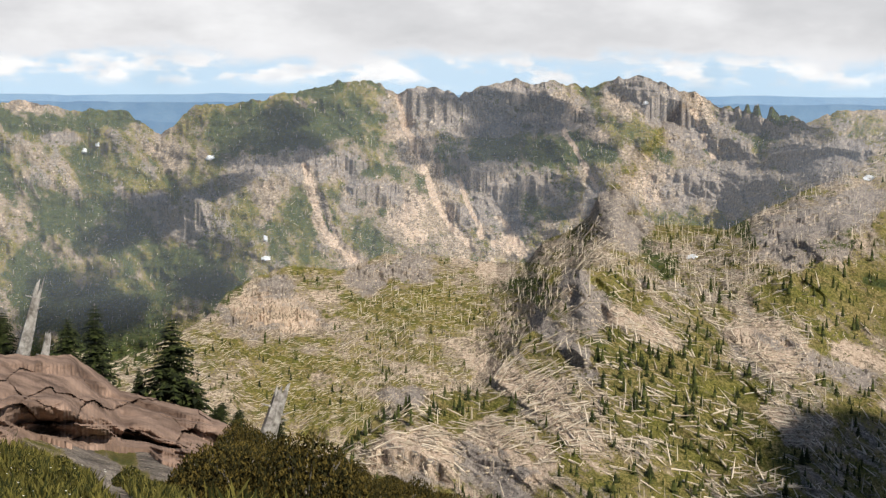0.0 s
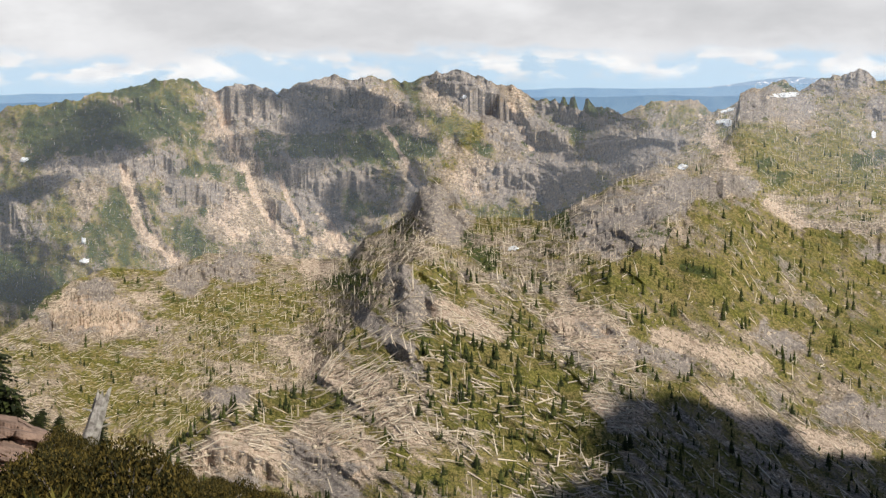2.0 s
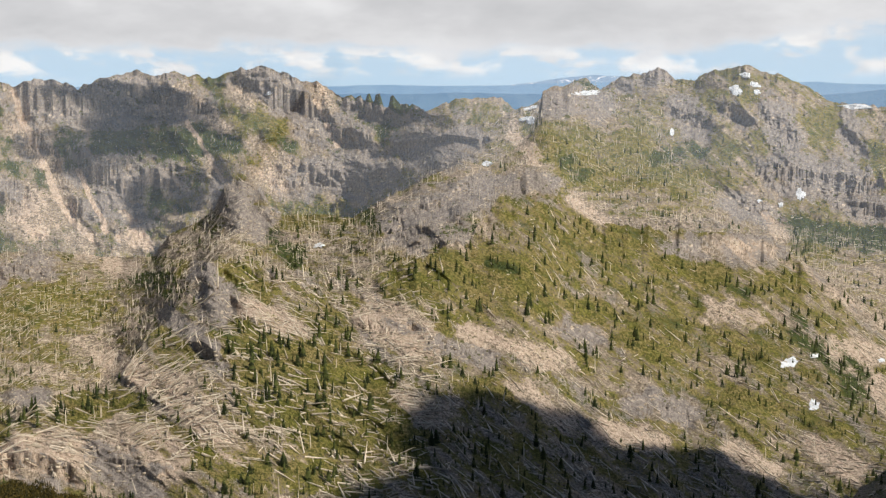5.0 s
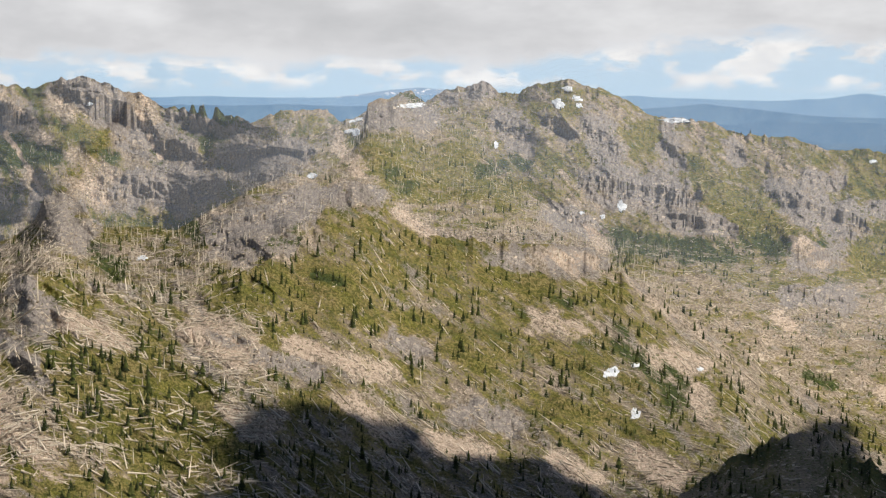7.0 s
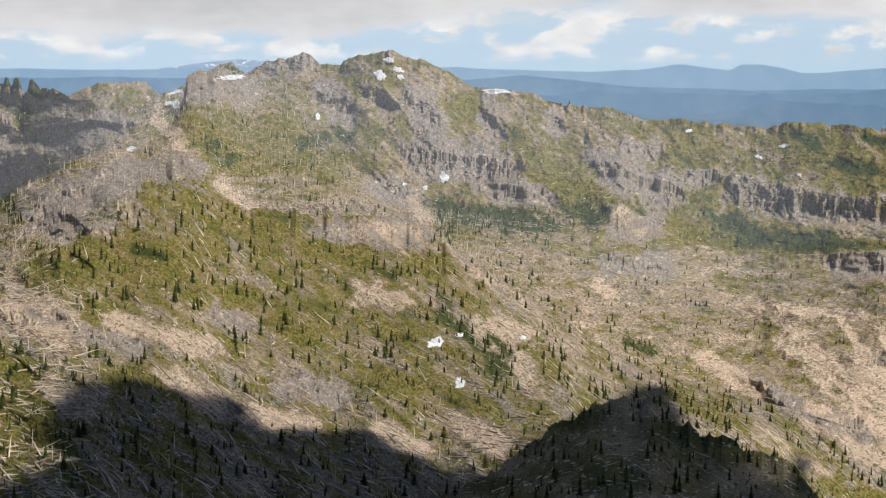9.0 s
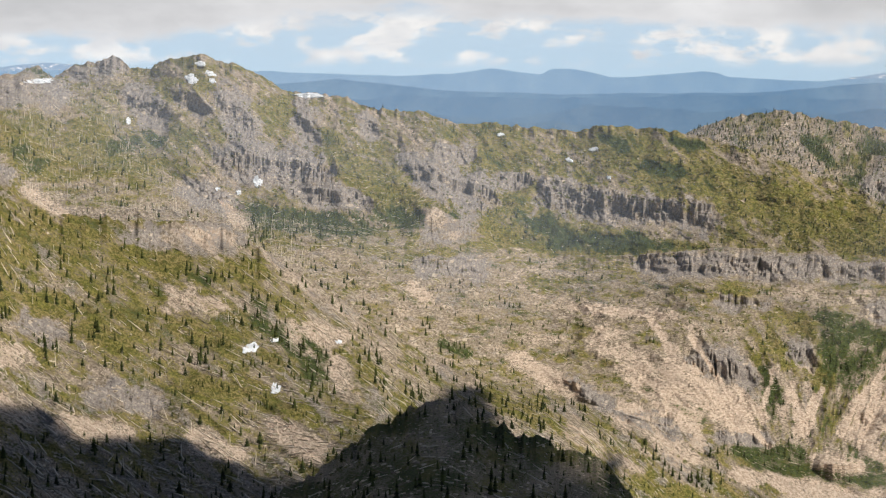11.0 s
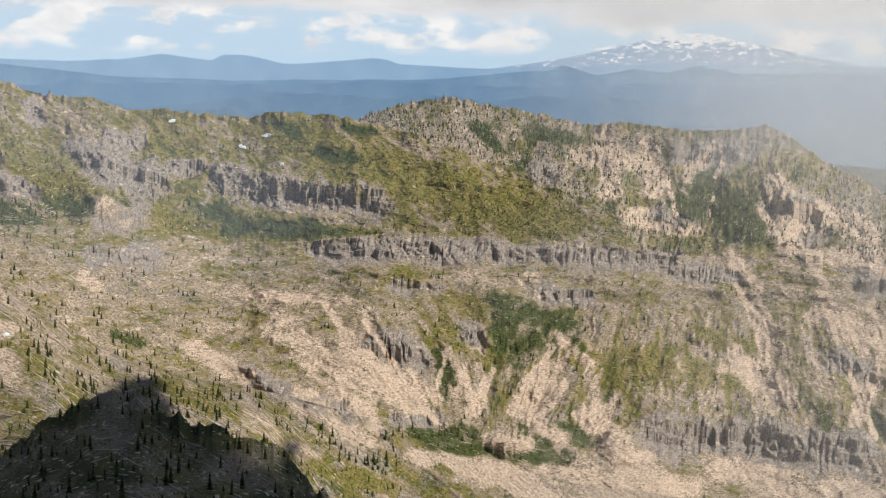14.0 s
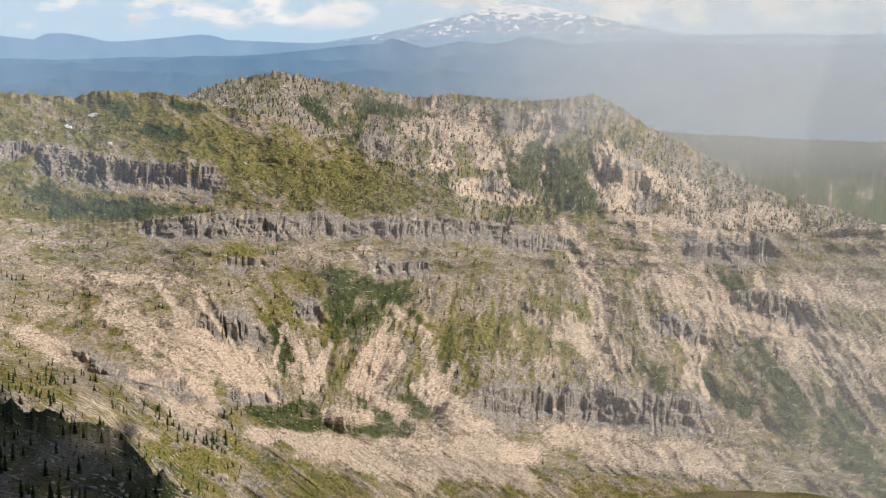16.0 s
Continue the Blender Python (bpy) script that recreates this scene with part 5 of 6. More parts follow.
def sky_material():
    """A grey cloud deck above, bright heaps below it and a band of blue down to the horizon."""
    m, nodes, links, _ = material("cloudy_sky")
    nodes.remove(nodes["Principled BSDF"])
    uv = nodes.new("ShaderNodeUVMap")
    uv.uv_map = "sky"
    sep = nodes.new("ShaderNodeSeparateXYZ")
    links.new(uv.outputs[0], sep.inputs[0])

    def noisy(sx, sy, scale, detail):
        mp = node(nodes, "ShaderNodeMapping")
        mp.inputs["Scale"].default_value = (sx, sy, 1)
        links.new(uv.outputs[0], mp.inputs["Vector"])
        return noise_node(nodes, links, mp.outputs[0], scale, detail, 0.55)

    def step(value, lo, hi):
        r = nodes.new("ShaderNodeMapRange")
        r.interpolation_type = "SMOOTHSTEP"
        r.inputs["From Min"].default_value, r.inputs["From Max"].default_value = lo, hi
        links.new(value, r.inputs["Value"])
        return r.outputs[0]
    height = sep.outputs["Y"]
    blue = ramp_node(nodes, links, step(height, -0.05, 0.35), [(0.0, (0.50, 0.67, 0.82)), (0.4, (0.56, 0.70, 0.83)), (1.0, (0.38, 0.55, 0.76))])
    lift = ramp_node(nodes, links, step(sep.outputs["X"], -2.0, 7.0), [(0.0, (0.095, 0.095, 0.095)), (0.30, (0.085, 0.085, 0.085)), (0.46, (0.10, 0.10, 0.10)), (0.50, (0.155, 0.155, 0.155)), (0.60, (0.155, 0.155, 0.155)), (0.70, (0.13, 0.13, 0.13)), (0.82, (0.10, 0.10, 0.10)), (1.0, (0.08, 0.08, 0.08))])
    above = math_node(nodes, links, "SUBTRACT", height, lift)
    wob = math_node(nodes, links, "MULTIPLY", math_node(nodes, links, "SUBTRACT", noisy(1.0, 2.6, 2.6, 8), 0.5), 0.24)
    edge = math_node(nodes, links, "ADD", above, wob)
    deck = step(edge, -0.03, 0.03)
    body = noisy(0.9, 2.0, 1.5, 5)
    deck_col = ramp_node(nodes, links, body, [(0.32, (0.56, 0.565, 0.58)), (0.48, (0.665, 0.665, 0.68)), (0.66, (0.84, 0.84, 0.85))])
    deck_col = mix_node(nodes, links, math_node(nodes, links, "MULTIPLY", step(math_node(nodes, links, "MULTIPLY", edge, -1.0), -0.07, 0.0), 0.55), deck_col, (0.80, 0.80, 0.82))
    heap = math_node(nodes, links, "MULTIPLY", step(noisy(1.2, 2.6, 3.6, 9), 0.46, 0.58), math_node(nodes, links, "MULTIPLY", step(height, -0.02, 0.03), step(math_node(nodes, links, "MULTIPLY", above, -1.0), -0.05, 0.02)))
    heap_col = ramp_node(nodes, links, noisy(1.2, 2.6, 5.0, 6), [(0.3, (0.66, 0.68, 0.72)), (0.58, (0.93, 0.92, 0.91))])
    col = mix_node(nodes, links, heap, blue, heap_col)
    col = mix_node(nodes, links, deck, col, deck_col)
    em = nodes.new("ShaderNodeEmission")
    links.new(col, em.inputs["Color"])
    links.new(em.outputs[0], nodes["Material Output"].inputs["Surface"])
    return m


def build_sky():
    a, e = np.linspace(-40, 86, 127), np.linspace(-6, 20, 27)
    aa, ee = np.meshgrid(a, e)
    b, h = np.radians(aa), np.radians(ee)
    v = np.stack([4900 * np.sin(b) * np.cos(h), 4900 * np.cos(b) * np.cos(h), EYE + 4900 * np.sin(h)], -1).reshape(-1, 3)
    n = len(a)
    i = (np.arange(len(e) - 1)[:, None] * n + np.arange(n - 1)[None, :]).ravel()
    f = np.stack([i, i + 1, i + 1 + n, i + n], 1)
    me = mesh_from("backdrop_sky", v, f)
    layer = me.uv_layers.new(name="sky")
    uv = np.stack([aa.ravel() / 10, ee.ravel() / 10], 1)[f.ravel()]
    layer.data.foreach_set("uv", uv.astype(np.float32).ravel())
    me.materials.append(sky_material())
    return tagged(new("backdrop_sky", me), "broken grey cloud over a band of blue sky", "sky", kind="structure")


build_sky()


# ---- broken cloud over the land, out of view on the sunward side: added to shade the slopes ----
# bearing, height angle, half width and half height (degrees) of each shaded piece of land
SHADES = [
    (-5.15, -1.68, 2.26, 0.94), (1.78, -1.84, 3.20, 1.13), (3.12, -4.08, 1.13, 0.94), (1.40, -0.63, 2.26, 0.56), (-9.79, -4.46, 2.63, 1.03),
    (-12.56, -7.73, 2.44, 1.50), (-7.78, -6.52, 0.85, 0.85), (5.56, -4.33, 0.90, 0.90), (12.12, -2.02, 1.03, 0.75),
    (13.3, -12.3, 2.6, 1.8), (16.4, -12.8, 3.2, 1.6), (20.3, -13.7, 3.4, 1.3), (31.3, -13.9, 6.2, 2.9), (36.2, -15.0, 3.2, 2.1), (31.0, -15.6, 5.0, 1.7), (26.5, -15.3, 4.0, 1.5), (21.5, -14.4, 5.5, 1.6), (13.5, -14.3, 4.5, 1.0),
]
CLOUD_BASE = 620.0


def cloud(bearing, angle, half_w, half_h, seed):
    """An unseen heap cloud added for its shadow: low lumps round a flat base."""
    ring = 3 if angle < -10.5 else 7 if angle < -3.2 and half_w < 1.4 else 9
    low, high, mid = [ground_at(bearing, angle + k * half_h, ring) for k in (-1, 1, 0)]

    def lifted(p):
        return p + SUN_WAY * ((CLOUD_BASE - p.z) / SUN_WAY.z)
    low, high, mid = lifted(low), lifted(high), lifted(mid)
    centre = (low + high) / 2
    depth = max((high - low).length / 2, 20)
    width = math.hypot(ground_at(bearing, angle, ring).x, ground_at(bearing, angle, ring).y) * radians(half_w)
    side = Vector((math.cos(radians(bearing)), -math.sin(radians(bearing)), 0))
    back = (high - low).normalized()
    rnd = random.Random(seed)
    bm = bmesh.new()
    for k in range(16 if angle > -10.5 else 60):
        a, q = rnd.uniform(0, 6.28), rnd.random() ** 0.6
        at = centre + side * width * 0.78 * q * math.cos(a) + back * depth * 0.78 * q * math.sin(a)
        r = rnd.uniform(0.22, 0.42) * (1.0 if angle > -10.5 else 1.15)
        made = bmesh.ops.create_icosphere(bm, subdivisions=3, radius=1.0)["verts"]
        for v in made:
            d = 1 + 0.35 * noise.noise(v.co * 2.2 + Vector((k, seed, 0)))
            lift = v.co.z * 0.25 * width * r if v.co.z > 0 else v.co.z * 0.06 * width * r
            v.co = at + side * (v.co.x * d * width * r) + back * (v.co.y * d * depth * r) + Vector((0, 0, lift * d))
    me = bpy.data.meshes.new("cloud")
    bm.to_mesh(me)
    bm.free()
    me.materials.append(M_SHADE_DENSE if angle < -10.5 else M_SHADE_THIN)
    return tagged(new("cloud", me), "low white heap cloud out of view, added to shade the slopes", "cloud", "clouds")


for number, row in enumerate(SHADES):
    cloud(*row, number)


# ---- the foreground: a rocky rim with firs, heath and grass ----
def rim_ground(bearing, dist):
    """The place on the land at a bearing and distance."""
    j = int(np.argmin(np.abs(AZ - bearing)))
    i = int(np.argmin(np.abs(RR[:200, j] - dist)))
    i = max(1, min(i, 198))
    k = i + 1 if dist > RR[i, j] else i - 1
    w = (dist - RR[i, j]) / (RR[k, j] - RR[i, j] + 1e-9)
    b = radians(bearing)
    return Vector((dist * math.sin(b), dist * math.cos(b), Z[i, j] + (Z[k, j] - Z[i, j]) * min(max(w, 0), 1)))


def seen_from_eye(bearing, angle, dist):
    b = radians(bearing)
    return Vector((dist * math.sin(b), dist * math.cos(b), EYE + dist * math.tan(radians(angle))))


# the outcrop's upper and lower rim: bearing, height angle
ROCK_TOP = [(-17.0, -8.5), (-15.6, -8.62), (-14.4, -8.77), (-13.3, -8.77), (-12.3, -8.84), (-11.6, -9.28), (-10.72, -10.02), (-9.98, -10.2), (-8.88, -10.48), (-8.3, -10.66), (-7.04, -11.3), (-6.3, -11.6)]
ROCK_FOOT = [(-17.0, -11.6), (-14.4, -11.45), (-13.3, -11.35), (-12.0, -11.8), (-11.3, -11.75), (-9.8, -11.95), (-9.4, -12.3), (-8.05, -12.7), (-7.0, -11.9), (-6.3, -11.65)]
# seams between the beds: height angle at three bearings, metres that the lower bed stands proud
BEDS = [((-10.05, -10.3, -11.2), 1.4), ((-9.25, -9.75, -10.9), 0.9), ((-11.0, -11.15, -11.95), 0.9)]


def bedrock_outcrop():
    """Beds of bedrock split by joints into angular blocks: every block is a piece of its own."""
    rnd = np.random.default_rng(5)
    nb, ne = 320, 150
    bear = np.linspace(-17.0, -6.6, nb)
    top, foot = [np.interp(bear, *zip(*p)) for p in (ROCK_TOP, ROCK_FOOT)]
    top = top + 0.05 * fbm(bear * 2.2, bear * 0, 3, 201)
    rise = np.linspace(0, 1, ne)
    bb, el = bear[None] + np.zeros((ne, 1)), foot[None] + (top - foot)[None] * rise[:, None]
    u, v = 42 * np.radians(bb), 42 * np.radians(el)
    wu, wv = u + 0.10 * fbm(u * 2, v * 2, 3, 203), v + 0.07 * fbm(u * 2, v * 2, 3, 205)
    seeds = np.stack([rnd.uniform(u.min(), u.max(), 40), rnd.uniform(v.min(), v.max(), 40)], 1)
    reach = np.stack([np.hypot((wu - p) * 0.62, wv - q + 0.25 * (wu - p)) for p, q in seeds])
    order = np.argsort(reach, axis=0)[:2]
    first, second = [np.take_along_axis(reach, order[k:k + 1], 0)[0] for k in (0, 1)]
    cell = order[0]
    tilt_u, tilt_v, proud = rnd.uniform(-0.55, 0.35, 40), rnd.uniform(-0.3, 2.2, 40), rnd.uniform(-0.3, 0.3, 40)
    deep = tilt_u[cell] * (u - seeds[cell, 0]) + tilt_v[cell] * (v - seeds[cell, 1]) - proud[cell]
    deep = 0.75 * deep + 0.16 * np.exp(-((second - first) / 0.03) ** 2) * smooth(-0.1, 0.5, fbm(u * 1.5, v * 1.5, 2, 207))
    dist = np.zeros_like(el)
    for k, q in enumerate(bear):
        col = int(np.argmin(np.abs(AZ - q)))
        dist[:, k] = np.interp(el[:, k], np.maximum.accumulate(ELV[24:85, col]) + np.arange(61) * 1e-5, RR[24:85, col])
    dist = dist - 3.4 * smooth(0.0, 0.4, rise)[:, None] * smooth(-6.7, -8.2, bear)[None] + 0.15
    for at, step in BEDS:
        seam = np.interp(bb, [-15, -11, -8], at) + 0.10 * fbm(bb * 1.3, bb * 0 + step, 3, 209)
        dist = dist - step * smooth(0.06, -0.02, el - seam) * smooth(1.3, 0.5, seam - el) + 0.2 * np.exp(-((el - seam + 0.03) / 0.035) ** 2)
    dist = dist + deep + 0.10 * fbm(u * 1.5, v * 3, 4, 211) + 0.035 * fbm(u * 7, v * 9, 3, 213)
    dist = dist + 2.2 * smooth(0.86, 1.0, rise)[:, None] ** 2
    b = np.radians(bb)
    grid = np.stack([dist * np.sin(b), dist * np.cos(b), EYE + dist * np.tan(np.radians(el))], -1)
    for back, drop in ((0.6, 0.25), (1.6, 1.0), (2.6, 2.2)):
        d = dist[-1] + back
        grid = np.concatenate([grid, np.stack([d * np.sin(b[-1]), d * np.cos(b[-1]), grid[ne - 1, :, 2] - drop], -1)[None]])
    rock = tagged(new("rock_outcrop"), "pinkish tan weathered bedrock outcrop, cracked into blocks", "rock")
    rock.location = rim_ground(-11.5, 38)
    low = grid[0] - np.array([0, 0, 0.8])
    grid = np.concatenate([low[None], grid])
    corner = np.concatenate([cell[:1], cell, np.repeat(cell[-1:], 3, 0)])
    rows = grid.shape[0]
    i, j = np.meshgrid(np.arange(rows - 1), np.arange(nb - 1), indexing="ij")
    quads = np.stack([i * nb + j, i * nb + j + 1, (i + 1) * nb + j + 1, (i + 1) * nb + j], -1).reshape(-1, 4)
    owner = corner[:-1, :-1].ravel()
    flat = grid.reshape(-1, 3) - np.array(rock.location)
    for k in np.unique(owner):
        mine = quads[owner == k]
        used, inverse = np.unique(mine, return_inverse=True)
        me = mesh_from("block", flat[used], inverse.reshape(-1, 4))
        me.materials.append(M_OUTCROP)
        block = new("block", me)
        block.parent = rock


bedrock_outcrop()


def near_fir(at, height, width, seed, lean=0.0):
    """A stunted fir: a tapered trunk and whorls of drooping needle sprays."""
    rnd = random.Random(seed)
    tree = tagged(new("fir_tree"), "dark green stunted fir growing behind the rock rim", "tree", "firs on the rim")
    tree.location = at
    bm = bmesh.new()
    bmesh.ops.create_cone(bm, cap_ends=True, segments=8, radius1=height * 0.022, radius2=height * 0.004, depth=height)
    for v in bm.verts:
        v.co.z += height / 2
        v.co.x += lean * (v.co.z / height) ** 2
    part("trunk", bm, M_BARK, tree)
    bm = bmesh.new()
    levels = int(16 + height * 3)
    for k in range(levels):
        s = (k + 0.3 * rnd.random()) / levels
        z = height * (0.05 + 0.95 * s)
        reach = width * 0.5 * (1 - s) ** 0.62 * rnd.uniform(0.7, 1.1) + 0.04
        for q in range(rnd.randint(13, 17)):
            a = rnd.uniform(0, 6.28)
            length = reach * rnd.uniform(0.55, 1.12)
            out = Vector((math.cos(a), math.sin(a), 0))
            side = Vector((-out.y, out.x, 0))
            root = Vector((lean * s * s, 0, z))
            n = 5
            for m in range(n):
                f0, f1 = m / n, (m + 1) / n
                droop = -0.28 * length
                p0 = root + out * length * f0 + Vector((0, 0, droop * f0 * f0 + 0.1 * length * f0))
                p1 = root + out * length * f1 + Vector((0, 0, droop * f1 * f1 + 0.1 * length * f1))
                half = (0.34 * length * (1 - f0) + 0.07 * length + 0.03) * rnd.uniform(0.7, 1.2)
                for sign in (-1, 1):
                    tip = p1 + side * sign * half + Vector((0, 0, -0.25 * half * rnd.uniform(0.3, 1.6)))
                    bm.faces.new([bm.verts.new(p) for p in (p0, p1, tip)])
                    bm.faces.new([bm.verts.new(p) for p in (p0, tip * 0.6 + p0 * 0.4 + Vector((0, 0, -0.05 * length)), p1)])
    part("crown", bm, M_NEARFIR, tree)
    return tree


def rim_fir(bearing, base, top, dist, width, seed, lean=0.0):
    foot = seen_from_eye(bearing, base - 0.25, dist)
    near_fir(foot, dist * radians(top - base + 0.45), width, seed, lean)


rim_fir(-9.05, -10.6, -7.72, 50.0, 2.5, 1, 0.05)
rim_fir(-11.52, -9.4, -7.30, 50.5, 1.45, 2)
rim_fir(-12.40, -9.1, -7.74, 49.0, 1.15, 3)
rim_fir(-14.46, -8.7, -7.50, 47.0, 1.1, 4)
rim_fir(-5.50, -11.6, -10.08, 47.5, 0.5, 5)
rim_fir(-8.35, -10.95, -10.1, 50.0, 1.1, 6, 0.2)
rim_fir(-7.55, -11.2, -10.6, 49.0, 1.0, 7, 0.2)
rim_fir(-6.9, -11.4, -10.85, 48.5, 0.8, 8, 0.1)
rim_fir(-10.1, -10.0, -9.4, 50.5, 0.5, 9)


def broken_snag(bearing, base, top, lean_deg, dist, radius, seed):
    """A dead trunk broken off at a jagged top, silvered and split."""
    rnd = random.Random(seed)
    height = dist * radians(top - base) + 0.3
    snag = tagged(new("broken_snag"), "silver grey broken dead tree trunk, leaning and splintered", "dead tree", "broken trunks on the rim")
    snag.location = seen_from_eye(bearing, base, dist) - Vector((0, 0, 0.3))
    bm = bmesh.new()
    sides, loops = 14, []
    for k in range(9):
        s = k / 8
        loop = []
        for q in range(sides):
            a = 2 * math.pi * q / sides
            rr = radius * (1 - 0.45 * s) * (1 + 0.22 * noise.noise((math.cos(a) * 2, math.sin(a) * 2, s * 1.5 + seed)))
            jag = (rnd.uniform(-0.22, 0.1) * height if k == 8 else 0)
            loop.append(bm.verts.new((rr * math.cos(a), rr * math.sin(a), height * s + jag)))
        loops.append(loop)
    for a, b in zip(loops, loops[1:]):
        for q in range(sides):
            bm.faces.new((a[q], a[(q + 1) % sides], b[(q + 1) % sides], b[q]))
    tip = bm.verts.new((0, 0, height * 0.8))
    for q in range(sides):
        bm.faces.new((loops[-1][q], loops[-1][(q + 1) % sides], tip))
    for v in bm.verts:
        v.co.x += v.co.z * math.tan(radians(lean_deg))
    part("trunk", bm, M_STUMP, snag)
    for k in range(3):
        bm = bmesh.new()
        bmesh.ops.create_cone(bm, cap_ends=True, segments=5, radius1=radius * 0.16, radius2=radius * 0.05, depth=radius * 1.6)
        z = height * rnd.uniform(0.35, 0.85)
        stub = part("branch_stub", bm, M_STUMP, snag)
        stub.location = (z * math.tan(radians(lean_deg)) + radius * 0.7 * (-1) ** k, -radius * 0.3, z)
        stub.rotation_euler = (0.2, radians(70) * (-1) ** k, 0)


broken_snag(-6.02, -11.75, -9.9, 17, 46.5, 0.30, 1)
broken_snag(-13.95, -8.85, -6.40, 14, 46.0, 0.19, 2)
broken_snag(-13.25, -8.95, -8.05, 12, 46.0, 0.15, 3)


def leafy(rnd, count, radius, height, leaf, upright):
    """Leaves of a low shrub as small folded blades in a dome."""
    v, f = [], []
    for _ in range(count):
        a, q = rnd.uniform(0, 6.28), math.sqrt(rnd.random())
        top = height * (1 - 0.75 * q * q) * rnd.uniform(0.35, 1.08)
        p = Vector((radius * q * math.cos(a), radius * q * math.sin(a), top))
        t = Vector((rnd.gauss(0, 1), rnd.gauss(0, 1), rnd.gauss(upright, 0.7))).normalized() * leaf * rnd.uniform(0.6, 1.3)
        s = t.cross(Vector((rnd.gauss(0, 1), rnd.gauss(0, 1), rnd.gauss(0, 1)))).normalized() * leaf * 0.3
        n = len(v)
        v += [p - s, p + s, p + t + s * 0.4, p + t - s * 0.4]
        f.append((n, n + 1, n + 2, n + 3))
    return np.array([q[:] for q in v]), np.array(f)


def shrub_kind(name, label, category, mat, seed, count, radius, height, leaf, upright):
    rnd = random.Random(seed)
    ob = tagged(new(name), label, category, name.replace("_", " ") + " group")
    me = mesh_from("leaves", *leafy(rnd, count, radius, height, leaf, upright))
    me.materials.append(mat)
    leaves = new("leaves", me)
    leaves.parent = ob
    bm = bmesh.new()
    for _ in range(7):
        a, q = rnd.uniform(0, 6.28), rnd.uniform(0.2, 0.7)
        tip = Vector((radius * q * math.cos(a), radius * q * math.sin(a), height * 0.75))
        m = Matrix.Translation(tip / 2) @ tip.to_track_quat("Z", "Y").to_matrix().to_4x4()
        bmesh.ops.create_cone(bm, segments=5, radius1=0.02, radius2=0.008, depth=tip.length, matrix=m)
    part("stem", bm, M_BARK, ob)
    return ob


rnd = random.Random(12)
heaths = [shrub_kind("heath_shrub", "olive brown heath shrub spreading low over the slope", "shrub", M_HEATH, k, 5200, 0.75, 0.75, 0.042, 1.5) for k in range(3)]
greens = [shrub_kind("green_shrub", "fresh green low shrub beside the rocks", "shrub", M_BLADE, 10 + k, 1500, 0.45, 0.45, 0.055, 1.6) for k in range(2)]


def plant(kinds, used, bearing, dist, scale, sink=0.05):
    k = rnd.randrange(len(kinds))
    at = rim_ground(bearing, dist) - Vector((0, 0, sink))
    m = Matrix.Translation(at) @ Matrix.Rotation(rnd.uniform(0, 6.28), 4, "Z")
    if k not in used:
        used[k] = kinds[k]
        kinds[k].matrix_basis = m
        made = kinds[k]
    else:
        made = copy_thing(kinds[k], m)
    made.scale = (scale * rnd.uniform(0.7, 1.3), scale * rnd.uniform(0.7, 1.3), scale * rnd.uniform(0.6, 1.35))


used_heath, used_green = {}, {}
for k in range(150):
    b = rnd.uniform(-7.6, 2.0)
    plant(heaths, used_heath, b, rnd.uniform(20, 45.0), 1.0 if b < -4.5 else 0.62)
for k in range(26):
    plant(heaths, used_heath, rnd.uniform(-8.0, -6.6), rnd.uniform(22, 31), 0.7)
for b, d in ((-10.9, 48), (-10.5, 48.5), (-10.1, 48.5), (-9.7, 48), (-8.9, 47.5), (-12.0, 47), (-11.6, 47.5), (-13.6, 45), (-14.0, 45), (-11.2, 48), (-10.3, 47.5), (-9.3, 48), (-6.4, 46), (-6.6, 45)):
    plant(greens, used_green, b, d, 1.0)
for k in range(9):
    plant(greens, used_green, rnd.uniform(-15.5, -11.5), rnd.uniform(17, 25), 0.5)
for k in range(7):
    plant(greens, used_green, rnd.uniform(-10.9, -10.2), rnd.uniform(24, 29), 0.6)


def grass_blades(n, az0, az1, r0, r1, h0, h1):
    v, f = [], []
    for _ in range(n):
        b, d = rnd.uniform(az0, az1), rnd.uniform(r0, r1)
        p = rim_ground(b, d)
        angle = math.degrees(math.atan2(p.z - EYE, d))
        if abs(b + 12.3 - (-11.7 - angle) * 0.82) < 0.4 or abs(b + 9.9 - (-12.3 - angle) * 1.12) < 0.36:
            continue
        h, a = rnd.uniform(h0, h1), rnd.uniform(0, 6.28)
        side = Vector((math.cos(a), math.sin(a), 0)) * 0.008
        bend = Vector((rnd.gauss(0, 0.3), rnd.gauss(0, 0.3), 1)) * h
        n0 = len(v)
        v += [p - side, p + side, p + bend * 0.6 + side * 0.7, p + bend + Vector((rnd.gauss(0, 0.1), 0, 0)) * h]
        f.append((n0, n0 + 1, n0 + 2, n0 + 3))
    return np.array([q[:] for q in v]), np.array(f)


stuff("meadow_grass", "tall green and yellow meadow grass by a gravel strip", "grass", M_BLADE, [grass_blades(34000, -16, -8.6, 12, 30, 0.05, 0.18), grass_blades(5000, -8.8, 3, 14, 42, 0.12, 0.3)])


def flower_heads(n):
    places, sizes = [], []
    for _ in range(n):
        b, d = rnd.uniform(-15.5, -10.8), rnd.uniform(12.5, 22)
        places.append(rim_ground(b, d) + Vector((0, 0, rnd.uniform(0.12, 0.22))))
        sizes.append(rnd.uniform(0.015, 0.035))
    s = np.array(sizes)
    return many(*LUMP, np.array([p[:] for p in places]), np.stack([s, s, s * 0.6], 1), s * 90)


stuff("white_wildflowers", "small white wildflower heads among the meadow grass", "flowers", M_FLOWER, [flower_heads(36)])


